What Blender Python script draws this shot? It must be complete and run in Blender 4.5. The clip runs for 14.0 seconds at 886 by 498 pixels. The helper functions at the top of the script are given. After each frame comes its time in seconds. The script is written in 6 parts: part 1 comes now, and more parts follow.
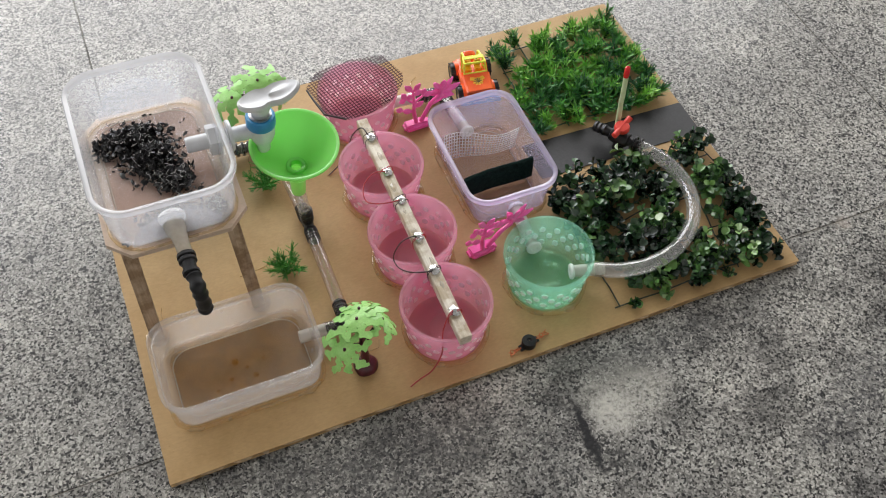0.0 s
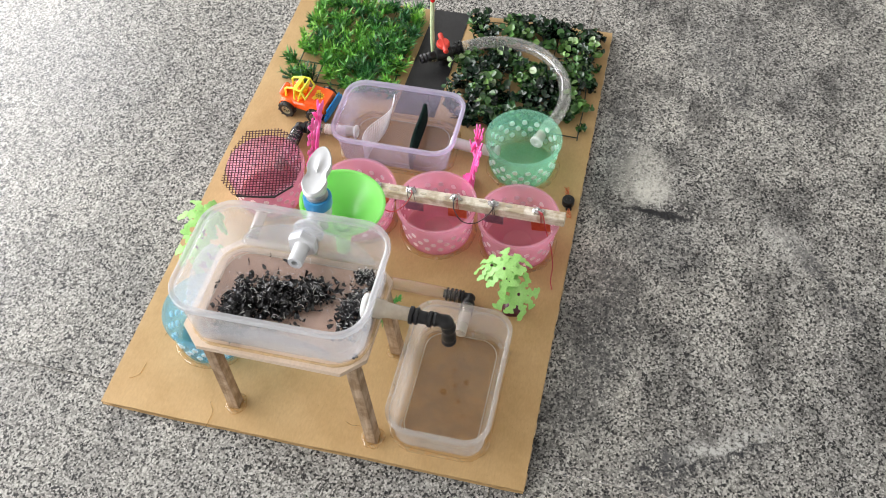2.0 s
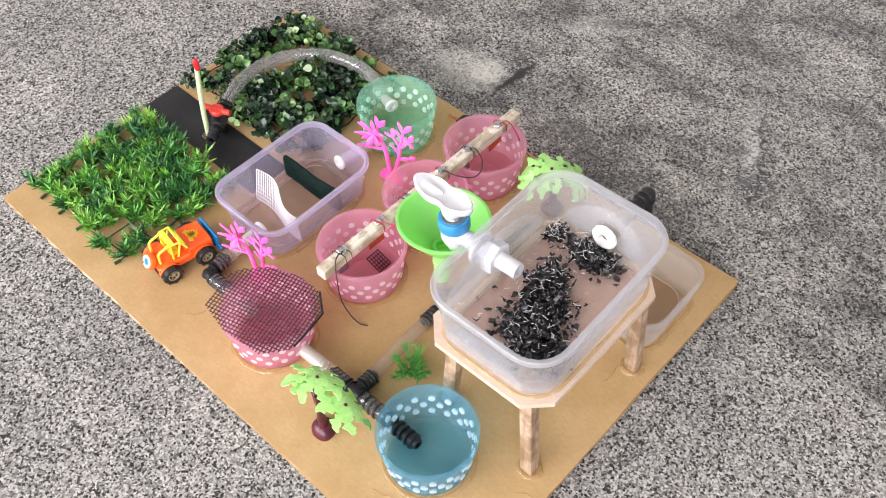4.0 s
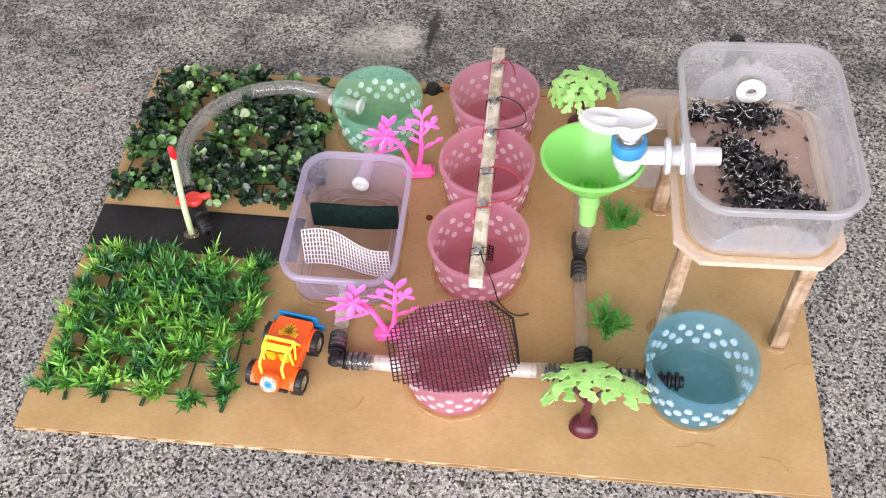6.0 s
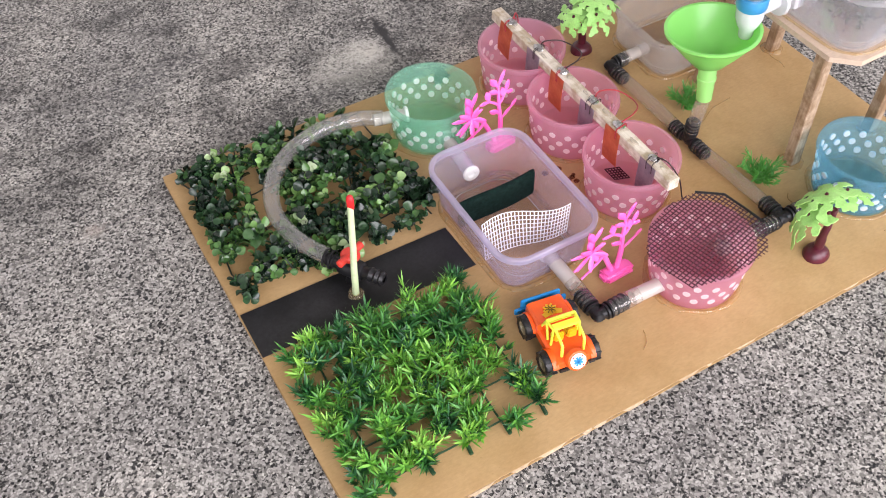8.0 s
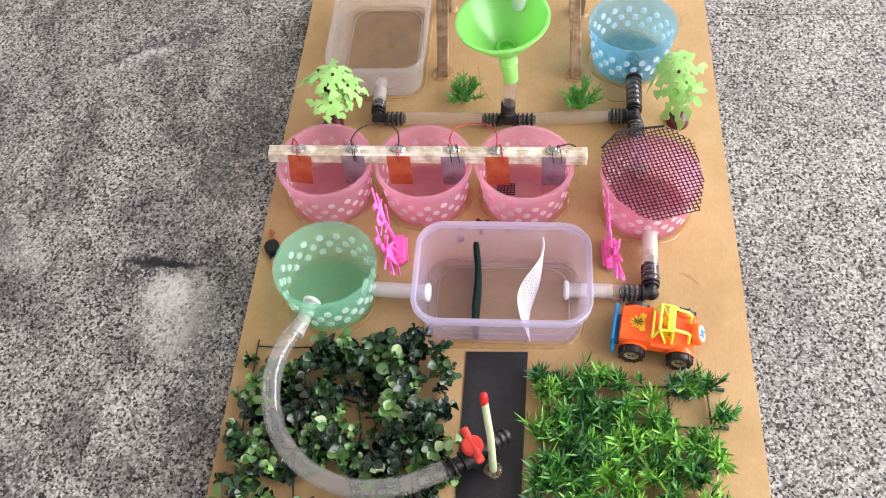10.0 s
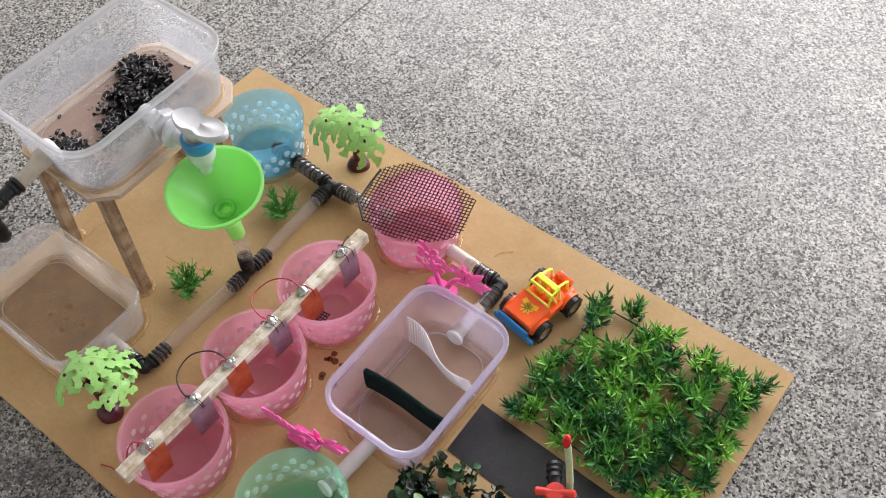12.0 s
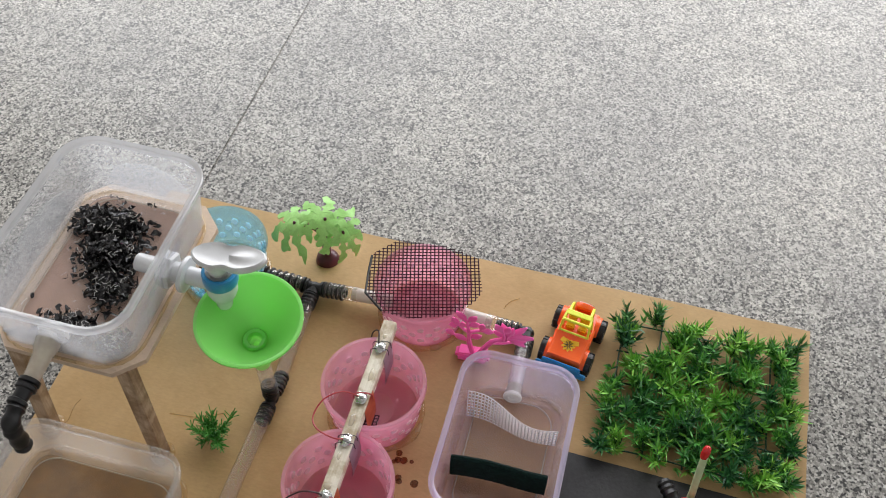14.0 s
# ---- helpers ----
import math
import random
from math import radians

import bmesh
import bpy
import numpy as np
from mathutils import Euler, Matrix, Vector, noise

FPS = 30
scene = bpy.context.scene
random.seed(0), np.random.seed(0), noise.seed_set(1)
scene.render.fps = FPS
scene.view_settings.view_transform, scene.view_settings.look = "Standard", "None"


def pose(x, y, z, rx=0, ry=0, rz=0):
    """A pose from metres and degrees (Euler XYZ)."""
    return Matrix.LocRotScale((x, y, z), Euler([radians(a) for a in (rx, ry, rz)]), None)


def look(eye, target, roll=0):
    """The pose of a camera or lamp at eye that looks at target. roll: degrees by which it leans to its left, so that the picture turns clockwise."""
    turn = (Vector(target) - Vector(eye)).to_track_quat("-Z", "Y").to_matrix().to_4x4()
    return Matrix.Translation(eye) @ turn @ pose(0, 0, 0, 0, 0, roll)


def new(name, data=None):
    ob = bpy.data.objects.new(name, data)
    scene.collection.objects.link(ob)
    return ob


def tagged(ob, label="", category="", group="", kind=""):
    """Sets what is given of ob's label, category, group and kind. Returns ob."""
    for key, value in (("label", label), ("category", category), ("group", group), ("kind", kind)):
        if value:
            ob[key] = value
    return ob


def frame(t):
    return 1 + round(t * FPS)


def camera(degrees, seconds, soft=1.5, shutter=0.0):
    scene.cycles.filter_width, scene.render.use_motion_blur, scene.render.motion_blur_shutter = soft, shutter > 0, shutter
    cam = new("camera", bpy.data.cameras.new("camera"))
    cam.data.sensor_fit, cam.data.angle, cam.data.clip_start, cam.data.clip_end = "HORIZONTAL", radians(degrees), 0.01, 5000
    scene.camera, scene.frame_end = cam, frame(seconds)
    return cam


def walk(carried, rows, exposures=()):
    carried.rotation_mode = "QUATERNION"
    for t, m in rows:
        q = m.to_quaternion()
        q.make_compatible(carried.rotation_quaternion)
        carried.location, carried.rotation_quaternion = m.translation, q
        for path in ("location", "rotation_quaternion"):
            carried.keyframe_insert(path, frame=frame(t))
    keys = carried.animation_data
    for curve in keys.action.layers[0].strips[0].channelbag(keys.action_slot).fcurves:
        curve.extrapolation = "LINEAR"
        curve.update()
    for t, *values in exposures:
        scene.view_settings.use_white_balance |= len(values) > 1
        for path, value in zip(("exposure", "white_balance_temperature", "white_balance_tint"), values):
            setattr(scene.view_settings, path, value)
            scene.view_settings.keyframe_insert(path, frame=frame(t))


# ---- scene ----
cam = camera(49.73, 14.0, 1.0)
PATH = [
    (0, (0.1022, -0.4086, 0.8556), (0.3285, 0.1299, 0.0440), 1.02),
    (0.5, (-0.0601, -0.4072, 0.8975), (0.2378, 0.1048, 0.0919), -0.52),
    (1, (-0.2036, -0.2638, 0.9014), (0.2560, 0.1266, 0.1037), -1.07),
    (1.5, (-0.3107, -0.1828, 0.9039), (0.2134, 0.1194, 0.1077), -1.62),
    (2, (-0.3743, -0.0310, 0.9105), (0.2008, 0.1271, 0.1078), -2.60),
    (2.5, (-0.3848, 0.1509, 0.8953), (0.2071, 0.1741, 0.0896), -4.31),
    (2.7, (-0.3900, 0.1888, 0.8909), (0.2037, 0.1709, 0.0864), -4.36),
    (3.75, (-0.266, 0.57, 0.85), (0.237, 0.2, 0.05), -1.7),
    (4.8, (0.0400, 0.7700, 0.7542), (0.2658, 0.1807, -0.0215), -1.42),
    (5, (0.0501, 0.7722, 0.7554), (0.2617, 0.1877, -0.0279), -2.38),
    (5.5, (0.1904, 0.8076, 0.7682), (0.3280, 0.2083, -0.0204), -1.75),
    (6, (0.2644, 0.8012, 0.7444), (0.3486, 0.1983, -0.0490), -2.56),
    (6.5, (0.3960, 0.7841, 0.6528), (0.3196, 0.1834, -0.1430), 0.90),
    (7, (0.4943, 0.8010, 0.6265), (0.3504, 0.1965, -0.1570), 1.76),
    (7.5, (0.6896, 0.7634, 0.6948), (0.4208, 0.1868, -0.0768), 2.90),
    (7.7, (0.7349, 0.7722, 0.6885), (0.4657, 0.1807, -0.0715), 0.21),
    (8.75, (0.875, 0.553, 0.717), (0.47, 0.235, 0.05), -2.4),
    (9.8, (0.9037, 0.2989, 0.7325), (0.3394, 0.1684, -0.0827), -4.73),
    (10, (0.9061, 0.2632, 0.7495), (0.3286, 0.1742, -0.0620), -6.20),
    (10.5, (0.9609, 0.1967, 0.7873), (0.3556, 0.1536, -0.0074), -7.60),
    (11, (0.9136, 0.0612, 0.8056), (0.3161, 0.2365, 0.0232), -7.24),
    (11.5, (0.8430, -0.0250, 0.7908), (0.3221, 0.2994, 0.0012), -5.30),
    (12, (0.7231, -0.0499, 0.7933), (0.3394, 0.3907, -0.0183), -3.97),
    (12.5, (0.6265, -0.1238, 0.8057), (0.3438, 0.3624, -0.0212), -2.95),
    (13, (0.6379, -0.1799, 0.8332), (0.3653, 0.3149, 0.0081), -2.36),
    (13.5, (0.5338, -0.1833, 0.8416), (0.3375, 0.3968, 0.0511), 0.67),
    (14, (0.4702, -0.1534, 0.7917), (0.3187, 0.4532, 0.0113), 1.28),
]
EXPOSURES = [(0.0, -0.05, 6500, 10), (1.0, 0.03, 6500, 10), (2.0, 0.4, 6500, 10), (2.5, 0.53, 6500, 12), (5.0, 0.44, 6500, 18.5), (7.5, 0.24, 6500, 20), (10.0, 0.60, 6500, 18), (10.5, 0.57, 6500, 17), (11.0, -0.02, 6500, 15), (12.0, 0.12, 6500, 14), (12.5, 0.05, 6500, 12), (13.0, 0.05, 6500, 11), (14.0, -0.16, 6500, 10)]
walk(cam, [(t, look(eye, target, roll)) for t, eye, target, roll in PATH], EXPOSURES)

# ==== place ====
# The board's top is z = 0, its corner the origin; the stone floor lies a board's thickness below.
FLOOR_Z = -0.007
L, W = 0.697, 0.46
CORNERS = [(0.0022, 0.0010), (0.6990, 0.0010), (0.6972, 0.4588), (0.0030, 0.4608)]

# ---- world and light: an open side towards +y under a bright overcast sky ----
world = bpy.data.worlds.new("world")
scene.world = world
world.use_nodes = True
wn = world.node_tree.nodes
sky = wn.new("ShaderNodeTexSky")
sky.sky_type = "NISHITA"
sky.sun_disc = False
sky.sun_elevation, sky.sun_rotation = radians(50), radians(20)
world.node_tree.links.new(sky.outputs[0], wn["Background"].inputs[0])
wn["Background"].inputs[1].default_value = 0.12


def area_lamp(name, eye, target, sx, sy, watts, colour):
    lamp = bpy.data.lights.new(name, "AREA")
    lamp.shape, lamp.size, lamp.size_y, lamp.energy, lamp.color = "RECTANGLE", sx, sy, watts, colour
    ob = new(name, lamp)
    ob.matrix_world = look(eye, target)
    return ob


area_lamp("opening_light", (0.3, 2.72, 1.42), (0.3, 0.0, 0.62), 5.5, 2.0, 178.0, (1.0, 0.985, 0.965))


# ---- materials ----
def mat(name):
    m = bpy.data.materials.new(name)
    m.use_nodes = True
    return m, m.node_tree.nodes, m.node_tree.links, m.node_tree.nodes["Principled BSDF"]


def ramp(nodes, stops):
    r = nodes.new("ShaderNodeValToRGB")
    e = r.color_ramp.elements
    while len(e) < len(stops):
        e.new(0.5)
    for k, (pos, c) in enumerate(stops):
        e[k].position, e[k].color = pos, (*c, 1)
    return r


def coords(nodes, links, scale=(1, 1, 1), kind="Object"):
    tc = nodes.new("ShaderNodeTexCoord")
    mp = nodes.new("ShaderNodeMapping")
    mp.inputs["Scale"].default_value = scale
    links.new(tc.outputs[kind], mp.inputs[0])
    return mp.outputs[0]


def noise_tex(nodes, links, vec, scale, detail=4, rough=0.6):
    n = nodes.new("ShaderNodeTexNoise")
    n.inputs["Scale"].default_value, n.inputs["Detail"].default_value, n.inputs["Roughness"].default_value = scale, detail, rough
    links.new(vec, n.inputs["Vector"])
    return n


def mix_rgb(nodes, links, fac, a, b, blend="MIX"):
    x = nodes.new("ShaderNodeMix")
    x.data_type, x.blend_type = "RGBA", blend
    for sock, v in ((x.inputs[0], fac), (x.inputs[6], a), (x.inputs[7], b)):
        if isinstance(v, (int, float)):
            sock.default_value = v
        elif isinstance(v, tuple):
            sock.default_value = (*v, 1)
        else:
            links.new(v, sock)
    return x.outputs[2]


def bump(nodes, links, height, strength, distance, bsdf):
    b = nodes.new("ShaderNodeBump")
    b.inputs["Strength"].default_value, b.inputs["Distance"].default_value = strength, distance
    links.new(height, b.inputs["Height"])
    links.new(b.outputs[0], bsdf.inputs["Normal"])


def mottled(name, c1, c2, rough=0.5, scale=60, metal=0.0, bump_s=0.15, bump_scale=None, spec=0.5, fine=None, island=None):
    """Two-scale variation between two colours, with a fine relief."""
    m, n, k, b = mat(name)
    v = coords(n, k)
    big = noise_tex(n, k, v, scale, 4)
    col = ramp(n, [(0.35, c1), (0.65, c2)])
    k.new(big.outputs[0], col.inputs[0])
    out = col.outputs[0]
    small = noise_tex(n, k, v, bump_scale or scale * 12, 3)
    if fine:
        r2 = ramp(n, [(0.3, (1 - fine,) * 3), (0.7, (1 + fine,) * 3)])
        k.new(small.outputs[0], r2.inputs[0])
        out = mix_rgb(n, k, 1.0, out, r2.outputs[0], "MULTIPLY")
    if island:
        # one tint for each sprig, and lighter and darker leaves on it
        g = n.new("ShaderNodeNewGeometry")
        oi = n.new("ShaderNodeObjectInfo")
        r3 = ramp(n, island)
        add = n.new("ShaderNodeMath")
        add.operation = "MULTIPLY_ADD"
        add.inputs[1].default_value = 0.36
        k.new(g.outputs["Random Per Island"], add.inputs[0])
        low = n.new("ShaderNodeMath")
        low.operation = "MULTIPLY"
        low.inputs[1].default_value = 0.7
        k.new(oi.outputs["Random"], low.inputs[0])
        k.new(low.outputs[0], add.inputs[2])
        k.new(add.outputs[0], r3.inputs[0])
        out = mix_rgb(n, k, 1.0, r3.outputs[0], out, "MULTIPLY")
    k.new(out, b.inputs["Base Color"])
    b.inputs["Roughness"].default_value, b.inputs["Metallic"].default_value = rough, metal
    b.inputs["Specular IOR Level"].default_value = spec
    bump(n, k, small.outputs[0], bump_s, 0.0004, b)
    return m


def clear_plastic(name, tint, body, see, rough=0.25, cloud=0.0, relief=0.12, glow=0.5):
    """Translucent moulded plastic: part clear tint, part milky body that passes light on."""
    m, n, k, b = mat(name)
    v = coords(n, k)
    big = noise_tex(n, k, v, 45, 3)
    b.inputs["Base Color"].default_value = (*body, 1)
    b.inputs["Roughness"].default_value = rough
    small = noise_tex(n, k, v, 260, 2)
    bump(n, k, small.outputs[0], relief, 0.0004, b)
    tl = n.new("ShaderNodeBsdfTranslucent")
    tl.inputs[0].default_value = (*body, 1)
    m1 = n.new("ShaderNodeMixShader")
    m1.inputs[0].default_value = glow
    k.new(b.outputs[0], m1.inputs[1])
    k.new(tl.outputs[0], m1.inputs[2])
    tr = n.new("ShaderNodeBsdfTransparent")
    tr.inputs[0].default_value = (*tint, 1)
    m2 = n.new("ShaderNodeMixShader")
    r = n.new("ShaderNodeMapRange")
    r.inputs[1].default_value, r.inputs[2].default_value = 0.3, 0.7
    r.inputs[3].default_value, r.inputs[4].default_value = min(1, see + cloud), max(0, see - cloud)
    k.new(big.outputs[0], r.inputs[0])
    k.new(r.outputs[0], m2.inputs[0])
    k.new(m1.outputs[0], m2.inputs[1])
    k.new(tr.outputs[0], m2.inputs[2])
    gl = n.new("ShaderNodeBsdfGlossy")
    gl.inputs["Roughness"].default_value = rough * 0.6
    lw = n.new("ShaderNodeLayerWeight")
    lw.inputs[0].default_value = 0.12
    fr = n.new("ShaderNodeMapRange")
    fr.inputs[3].default_value, fr.inputs[4].default_value = 0.025, 0.45
    k.new(lw.outputs["Facing"], fr.inputs[0])
    m3 = n.new("ShaderNodeMixShader")
    k.new(fr.outputs[0], m3.inputs[0])
    k.new(m2.outputs[0], m3.inputs[1])
    k.new(gl.outputs[0], m3.inputs[2])
    k.new(m3.outputs[0], n["Material Output"].inputs[0])
    return m


def granite_material():
    m, n, k, b = mat("granite")
    v = coords(n, k)
    warp = noise_tex(n, k, v, 260, 2)
    vadd = n.new("ShaderNodeVectorMath")
    vadd.operation = "MULTIPLY_ADD"
    vadd.inputs[1].default_value = (0.0022, 0.0022, 0.0022)
    k.new(warp.outputs[1], vadd.inputs[0])
    k.new(v, vadd.inputs[2])

    def crystals(scale):
        """One random value for each crystal of that many to the metre."""
        vor = n.new("ShaderNodeTexVoronoi")
        vor.inputs["Scale"].default_value, vor.inputs["Randomness"].default_value = scale, 1.0
        k.new(vadd.outputs[0], vor.inputs["Vector"])
        sep = n.new("ShaderNodeSeparateColor")
        k.new(vor.outputs["Color"], sep.inputs[0])
        return sep

    fine_crystals, coarse_crystals = crystals(520), crystals(410)
    grain = ramp(n, [(0.0, (0.016, 0.015, 0.015)), (0.08, (0.035, 0.035, 0.034)), (0.18, (0.145, 0.140, 0.130)), (0.45, (0.235, 0.227, 0.212)), (0.75, (0.375, 0.363, 0.338)), (1.0, (0.62, 0.60, 0.56))])
    k.new(fine_crystals.outputs[0], grain.inputs[0])
    # black mica gathers in loose clusters between larger pale crystals
    cluster = noise_tex(n, k, v, 55, 4, 0.7)
    lean = n.new("ShaderNodeMath")
    lean.operation = "MULTIPLY_ADD"
    lean.inputs[1].default_value, lean.inputs[2].default_value = -1.1, 0.55
    k.new(cluster.outputs[0], lean.inputs[0])
    pick = n.new("ShaderNodeMath")
    pick.operation = "ADD"
    k.new(coarse_crystals.outputs[1], pick.inputs[0])
    k.new(lean.outputs[0], pick.inputs[1])
    mica = ramp(n, [(0.08, (0.9, 0.9, 0.9)), (0.125, (0, 0, 0))])
    k.new(pick.outputs[0], mica.inputs[0])
    stone = mix_rgb(n, k, mica.outputs[0], grain.outputs[0], (0.026, 0.026, 0.028))
    pale = ramp(n, [(0.86, (0, 0, 0)), (0.90, (0.75, 0.75, 0.75))])
    k.new(coarse_crystals.outputs[2], pale.inputs[0])
    stone = mix_rgb(n, k, pale.outputs[0], stone, (0.50, 0.485, 0.45))
    # slow drifts of the stone: darker veins and pale patches
    cloud = noise_tex(n, k, v, 5.0, 6, 0.65)
    drift = ramp(n, [(0.3, (0.72, 0.72, 0.74)), (0.5, (0.88, 0.88, 0.88)), (0.72, (1.08, 1.07, 1.05))])
    k.new(cloud.outputs[0], drift.inputs[0])
    out = mix_rgb(n, k, 1.0, stone, drift.outputs[0], "MULTIPLY")
    # dark mica streaks that run across the southern slabs
    mp = n.new("ShaderNodeMapping")
    mp.inputs["Rotation"].default_value = (0, 0, radians(38))
    mp.inputs["Scale"].default_value = (8.0, 13.0, 8.0)
    k.new(v, mp.inputs[0])
    st = noise_tex(n, k, mp.outputs[0], 1.0, 8, 0.72)
    sr = ramp(n, [(0.34, (0.24, 0.24, 0.25)), (0.44, (0.54, 0.54, 0.545)), (0.52, (0.86, 0.86, 0.86)), (0.62, (1.02, 1.02, 1.01)), (0.72, (1.4, 1.38, 1.35))])
    k.new(st.outputs[0], sr.inputs[0])
    sx = n.new("ShaderNodeSeparateXYZ")
    k.new(v, sx.inputs[0])
    side = n.new("ShaderNodeMath")
    side.operation = "LESS_THAN"
    side.inputs[1].default_value = 0.034
    k.new(sx.outputs[1], side.inputs[0])
    amt = n.new("ShaderNodeMath")
    amt.operation = "MULTIPLY_ADD"
    amt.inputs[1].default_value, amt.inputs[2].default_value = 0.72, 0.22
    k.new(side.outputs[0], amt.inputs[0])
    out = mix_rgb(n, k, amt.outputs[0], out, mix_rgb(n, k, 1.0, out, sr.outputs[0], "MULTIPLY"))
    fine = noise_tex(n, k, v, 900, 2)
    f2 = ramp(n, [(0.3, (0.86, 0.86, 0.86)), (0.7, (1.14, 1.14, 1.14))])
    k.new(fine.outputs[0], f2.inputs[0])
    out = mix_rgb(n, k, 1.0, out, f2.outputs[0], "MULTIPLY")

    # worn pale spot, dark veins and patches of mica; those along the board carry its shade
    speck = noise_tex(n, k, v, 190, 3, 0.7)

    def spot(cx, cy, rx, ry, turn, colour, amount, out, warp=0.05, grain=0.0):
        mp = n.new("ShaderNodeMapping")
        mp.vector_type = "TEXTURE"
        mp.inputs["Location"].default_value = (cx, cy, 0)
        mp.inputs["Rotation"].default_value = (0, 0, radians(turn))
        mp.inputs["Scale"].default_value = (rx, ry, 1)
        rough_edge = noise_tex(n, k, v, 45, 8, 0.8)
        va = n.new("ShaderNodeVectorMath")
        va.operation = "MULTIPLY_ADD"
        va.inputs[1].default_value = (warp, warp, 0)
        k.new(rough_edge.outputs[1], va.inputs[0])
        k.new(v, va.inputs[2])
        vs = n.new("ShaderNodeVectorMath")
        vs.operation = "SUBTRACT"
        vs.inputs[1].default_value = (warp / 2, warp / 2, 0)
        k.new(va.outputs[0], vs.inputs[0])
        k.new(vs.outputs[0], mp.inputs[0])
        ln = n.new("ShaderNodeVectorMath")
        ln.operation = "LENGTH"
        k.new(mp.outputs[0], ln.inputs[0])
        mr = n.new("ShaderNodeMapRange")
        mr.inputs[1].default_value, mr.inputs[2].default_value = 0.5, 1.05
        mr.inputs[3].default_value, mr.inputs[4].default_value = amount, 0.0
        k.new(ln.outputs["Value"], mr.inputs[0])
        fac = mr.outputs[0]
        if grain:
            gr = n.new("ShaderNodeMapRange")
            gr.inputs[1].default_value, gr.inputs[2].default_value = 0.5 - grain, 0.5 + grain
            k.new(speck.outputs[0], gr.inputs[0])
            mu = n.new("ShaderNodeMath")
            mu.operation = "MULTIPLY"
            k.new(fac, mu.inputs[0])
            k.new(gr.outputs[0], mu.inputs[1])
            fac = mu.outputs[0]
        return mix_rgb(n, k, fac, out, colour)

    out = spot(0.447, -0.070, 0.060, 0.042, 8, (0.50, 0.48, 0.43), 0.92, out, 0.06, 0.20)
    out = spot(0.424, -0.080, 0.026, 0.026, 30, (0.58, 0.56, 0.51), 0.85, out, 0.05, 0.22)
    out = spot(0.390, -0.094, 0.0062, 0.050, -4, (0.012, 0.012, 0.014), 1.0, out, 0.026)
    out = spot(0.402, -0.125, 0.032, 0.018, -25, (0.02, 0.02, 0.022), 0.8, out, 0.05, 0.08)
    # next two: dark mica, deepened to paint in shade at the board's south edge
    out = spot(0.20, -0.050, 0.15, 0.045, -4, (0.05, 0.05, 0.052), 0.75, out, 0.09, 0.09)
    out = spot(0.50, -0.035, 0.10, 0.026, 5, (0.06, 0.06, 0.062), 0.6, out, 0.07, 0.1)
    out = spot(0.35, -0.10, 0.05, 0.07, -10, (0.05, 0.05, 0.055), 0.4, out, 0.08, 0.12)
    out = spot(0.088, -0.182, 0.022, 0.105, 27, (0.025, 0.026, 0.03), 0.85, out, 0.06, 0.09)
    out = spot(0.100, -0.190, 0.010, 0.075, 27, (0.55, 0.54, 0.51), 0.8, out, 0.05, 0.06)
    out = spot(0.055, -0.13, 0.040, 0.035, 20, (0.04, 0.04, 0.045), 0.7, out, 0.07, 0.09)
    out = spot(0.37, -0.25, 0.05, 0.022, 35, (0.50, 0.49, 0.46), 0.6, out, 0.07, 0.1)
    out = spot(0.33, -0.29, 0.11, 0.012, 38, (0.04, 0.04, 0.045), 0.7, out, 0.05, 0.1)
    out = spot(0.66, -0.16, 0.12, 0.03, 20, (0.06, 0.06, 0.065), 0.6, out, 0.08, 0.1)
    out = spot(0.78, 0.03, 0.016, 0.012, 0, (0.36, 0.30, 0.26), 0.4, out)
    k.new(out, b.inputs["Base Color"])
    rr = n.new("ShaderNodeMapRange")
    rr.inputs[3].default_value, rr.inputs[4].default_value = 0.19, 0.32
    k.new(cloud.outputs[0], rr.inputs[0])
    k.new(rr.outputs[0], b.inputs["Roughness"])
    bump(n, k, fine.outputs[0], 0.08, 0.0003, b)
    return m


def cardboard_material(name, c1, c2, fibre):
    m, n, k, b = mat(name)
    v = coords(n, k)
    big = noise_tex(n, k, v, 11, 7, 0.68)
    col = ramp(n, [(0.36, c1), (0.64, c2)])
    k.new(big.outputs[0], col.inputs[0])
    vs = coords(n, k, (170, 420, 300))
    fib = noise_tex(n, k, vs, 1.0, 4, 0.7)
    fr = ramp(n, [(0.3, (1 - fibre,) * 3), (0.7, (1 + fibre,) * 3)])
    k.new(fib.outputs[0], fr.inputs[0])
    out = mix_rgb(n, k, 1.0, col.outputs[0], fr.outputs[0], "MULTIPLY")
    speck = noise_tex(n, k, v, 420, 2)
    sr = ramp(n, [(0.70, (1, 1, 1)), (0.78, (0.72, 0.66, 0.6))])
    k.new(speck.outputs[0], sr.inputs[0])
    out = mix_rgb(n, k, 1.0, out, sr.outputs[0], "MULTIPLY")
    k.new(out, b.inputs["Base Color"])
    b.inputs["Roughness"].default_value = 0.62
    b.inputs["Specular IOR Level"].default_value = 0.35
    bump(n, k, fib.outputs[0], 0.12, 0.0004, b)
    return m


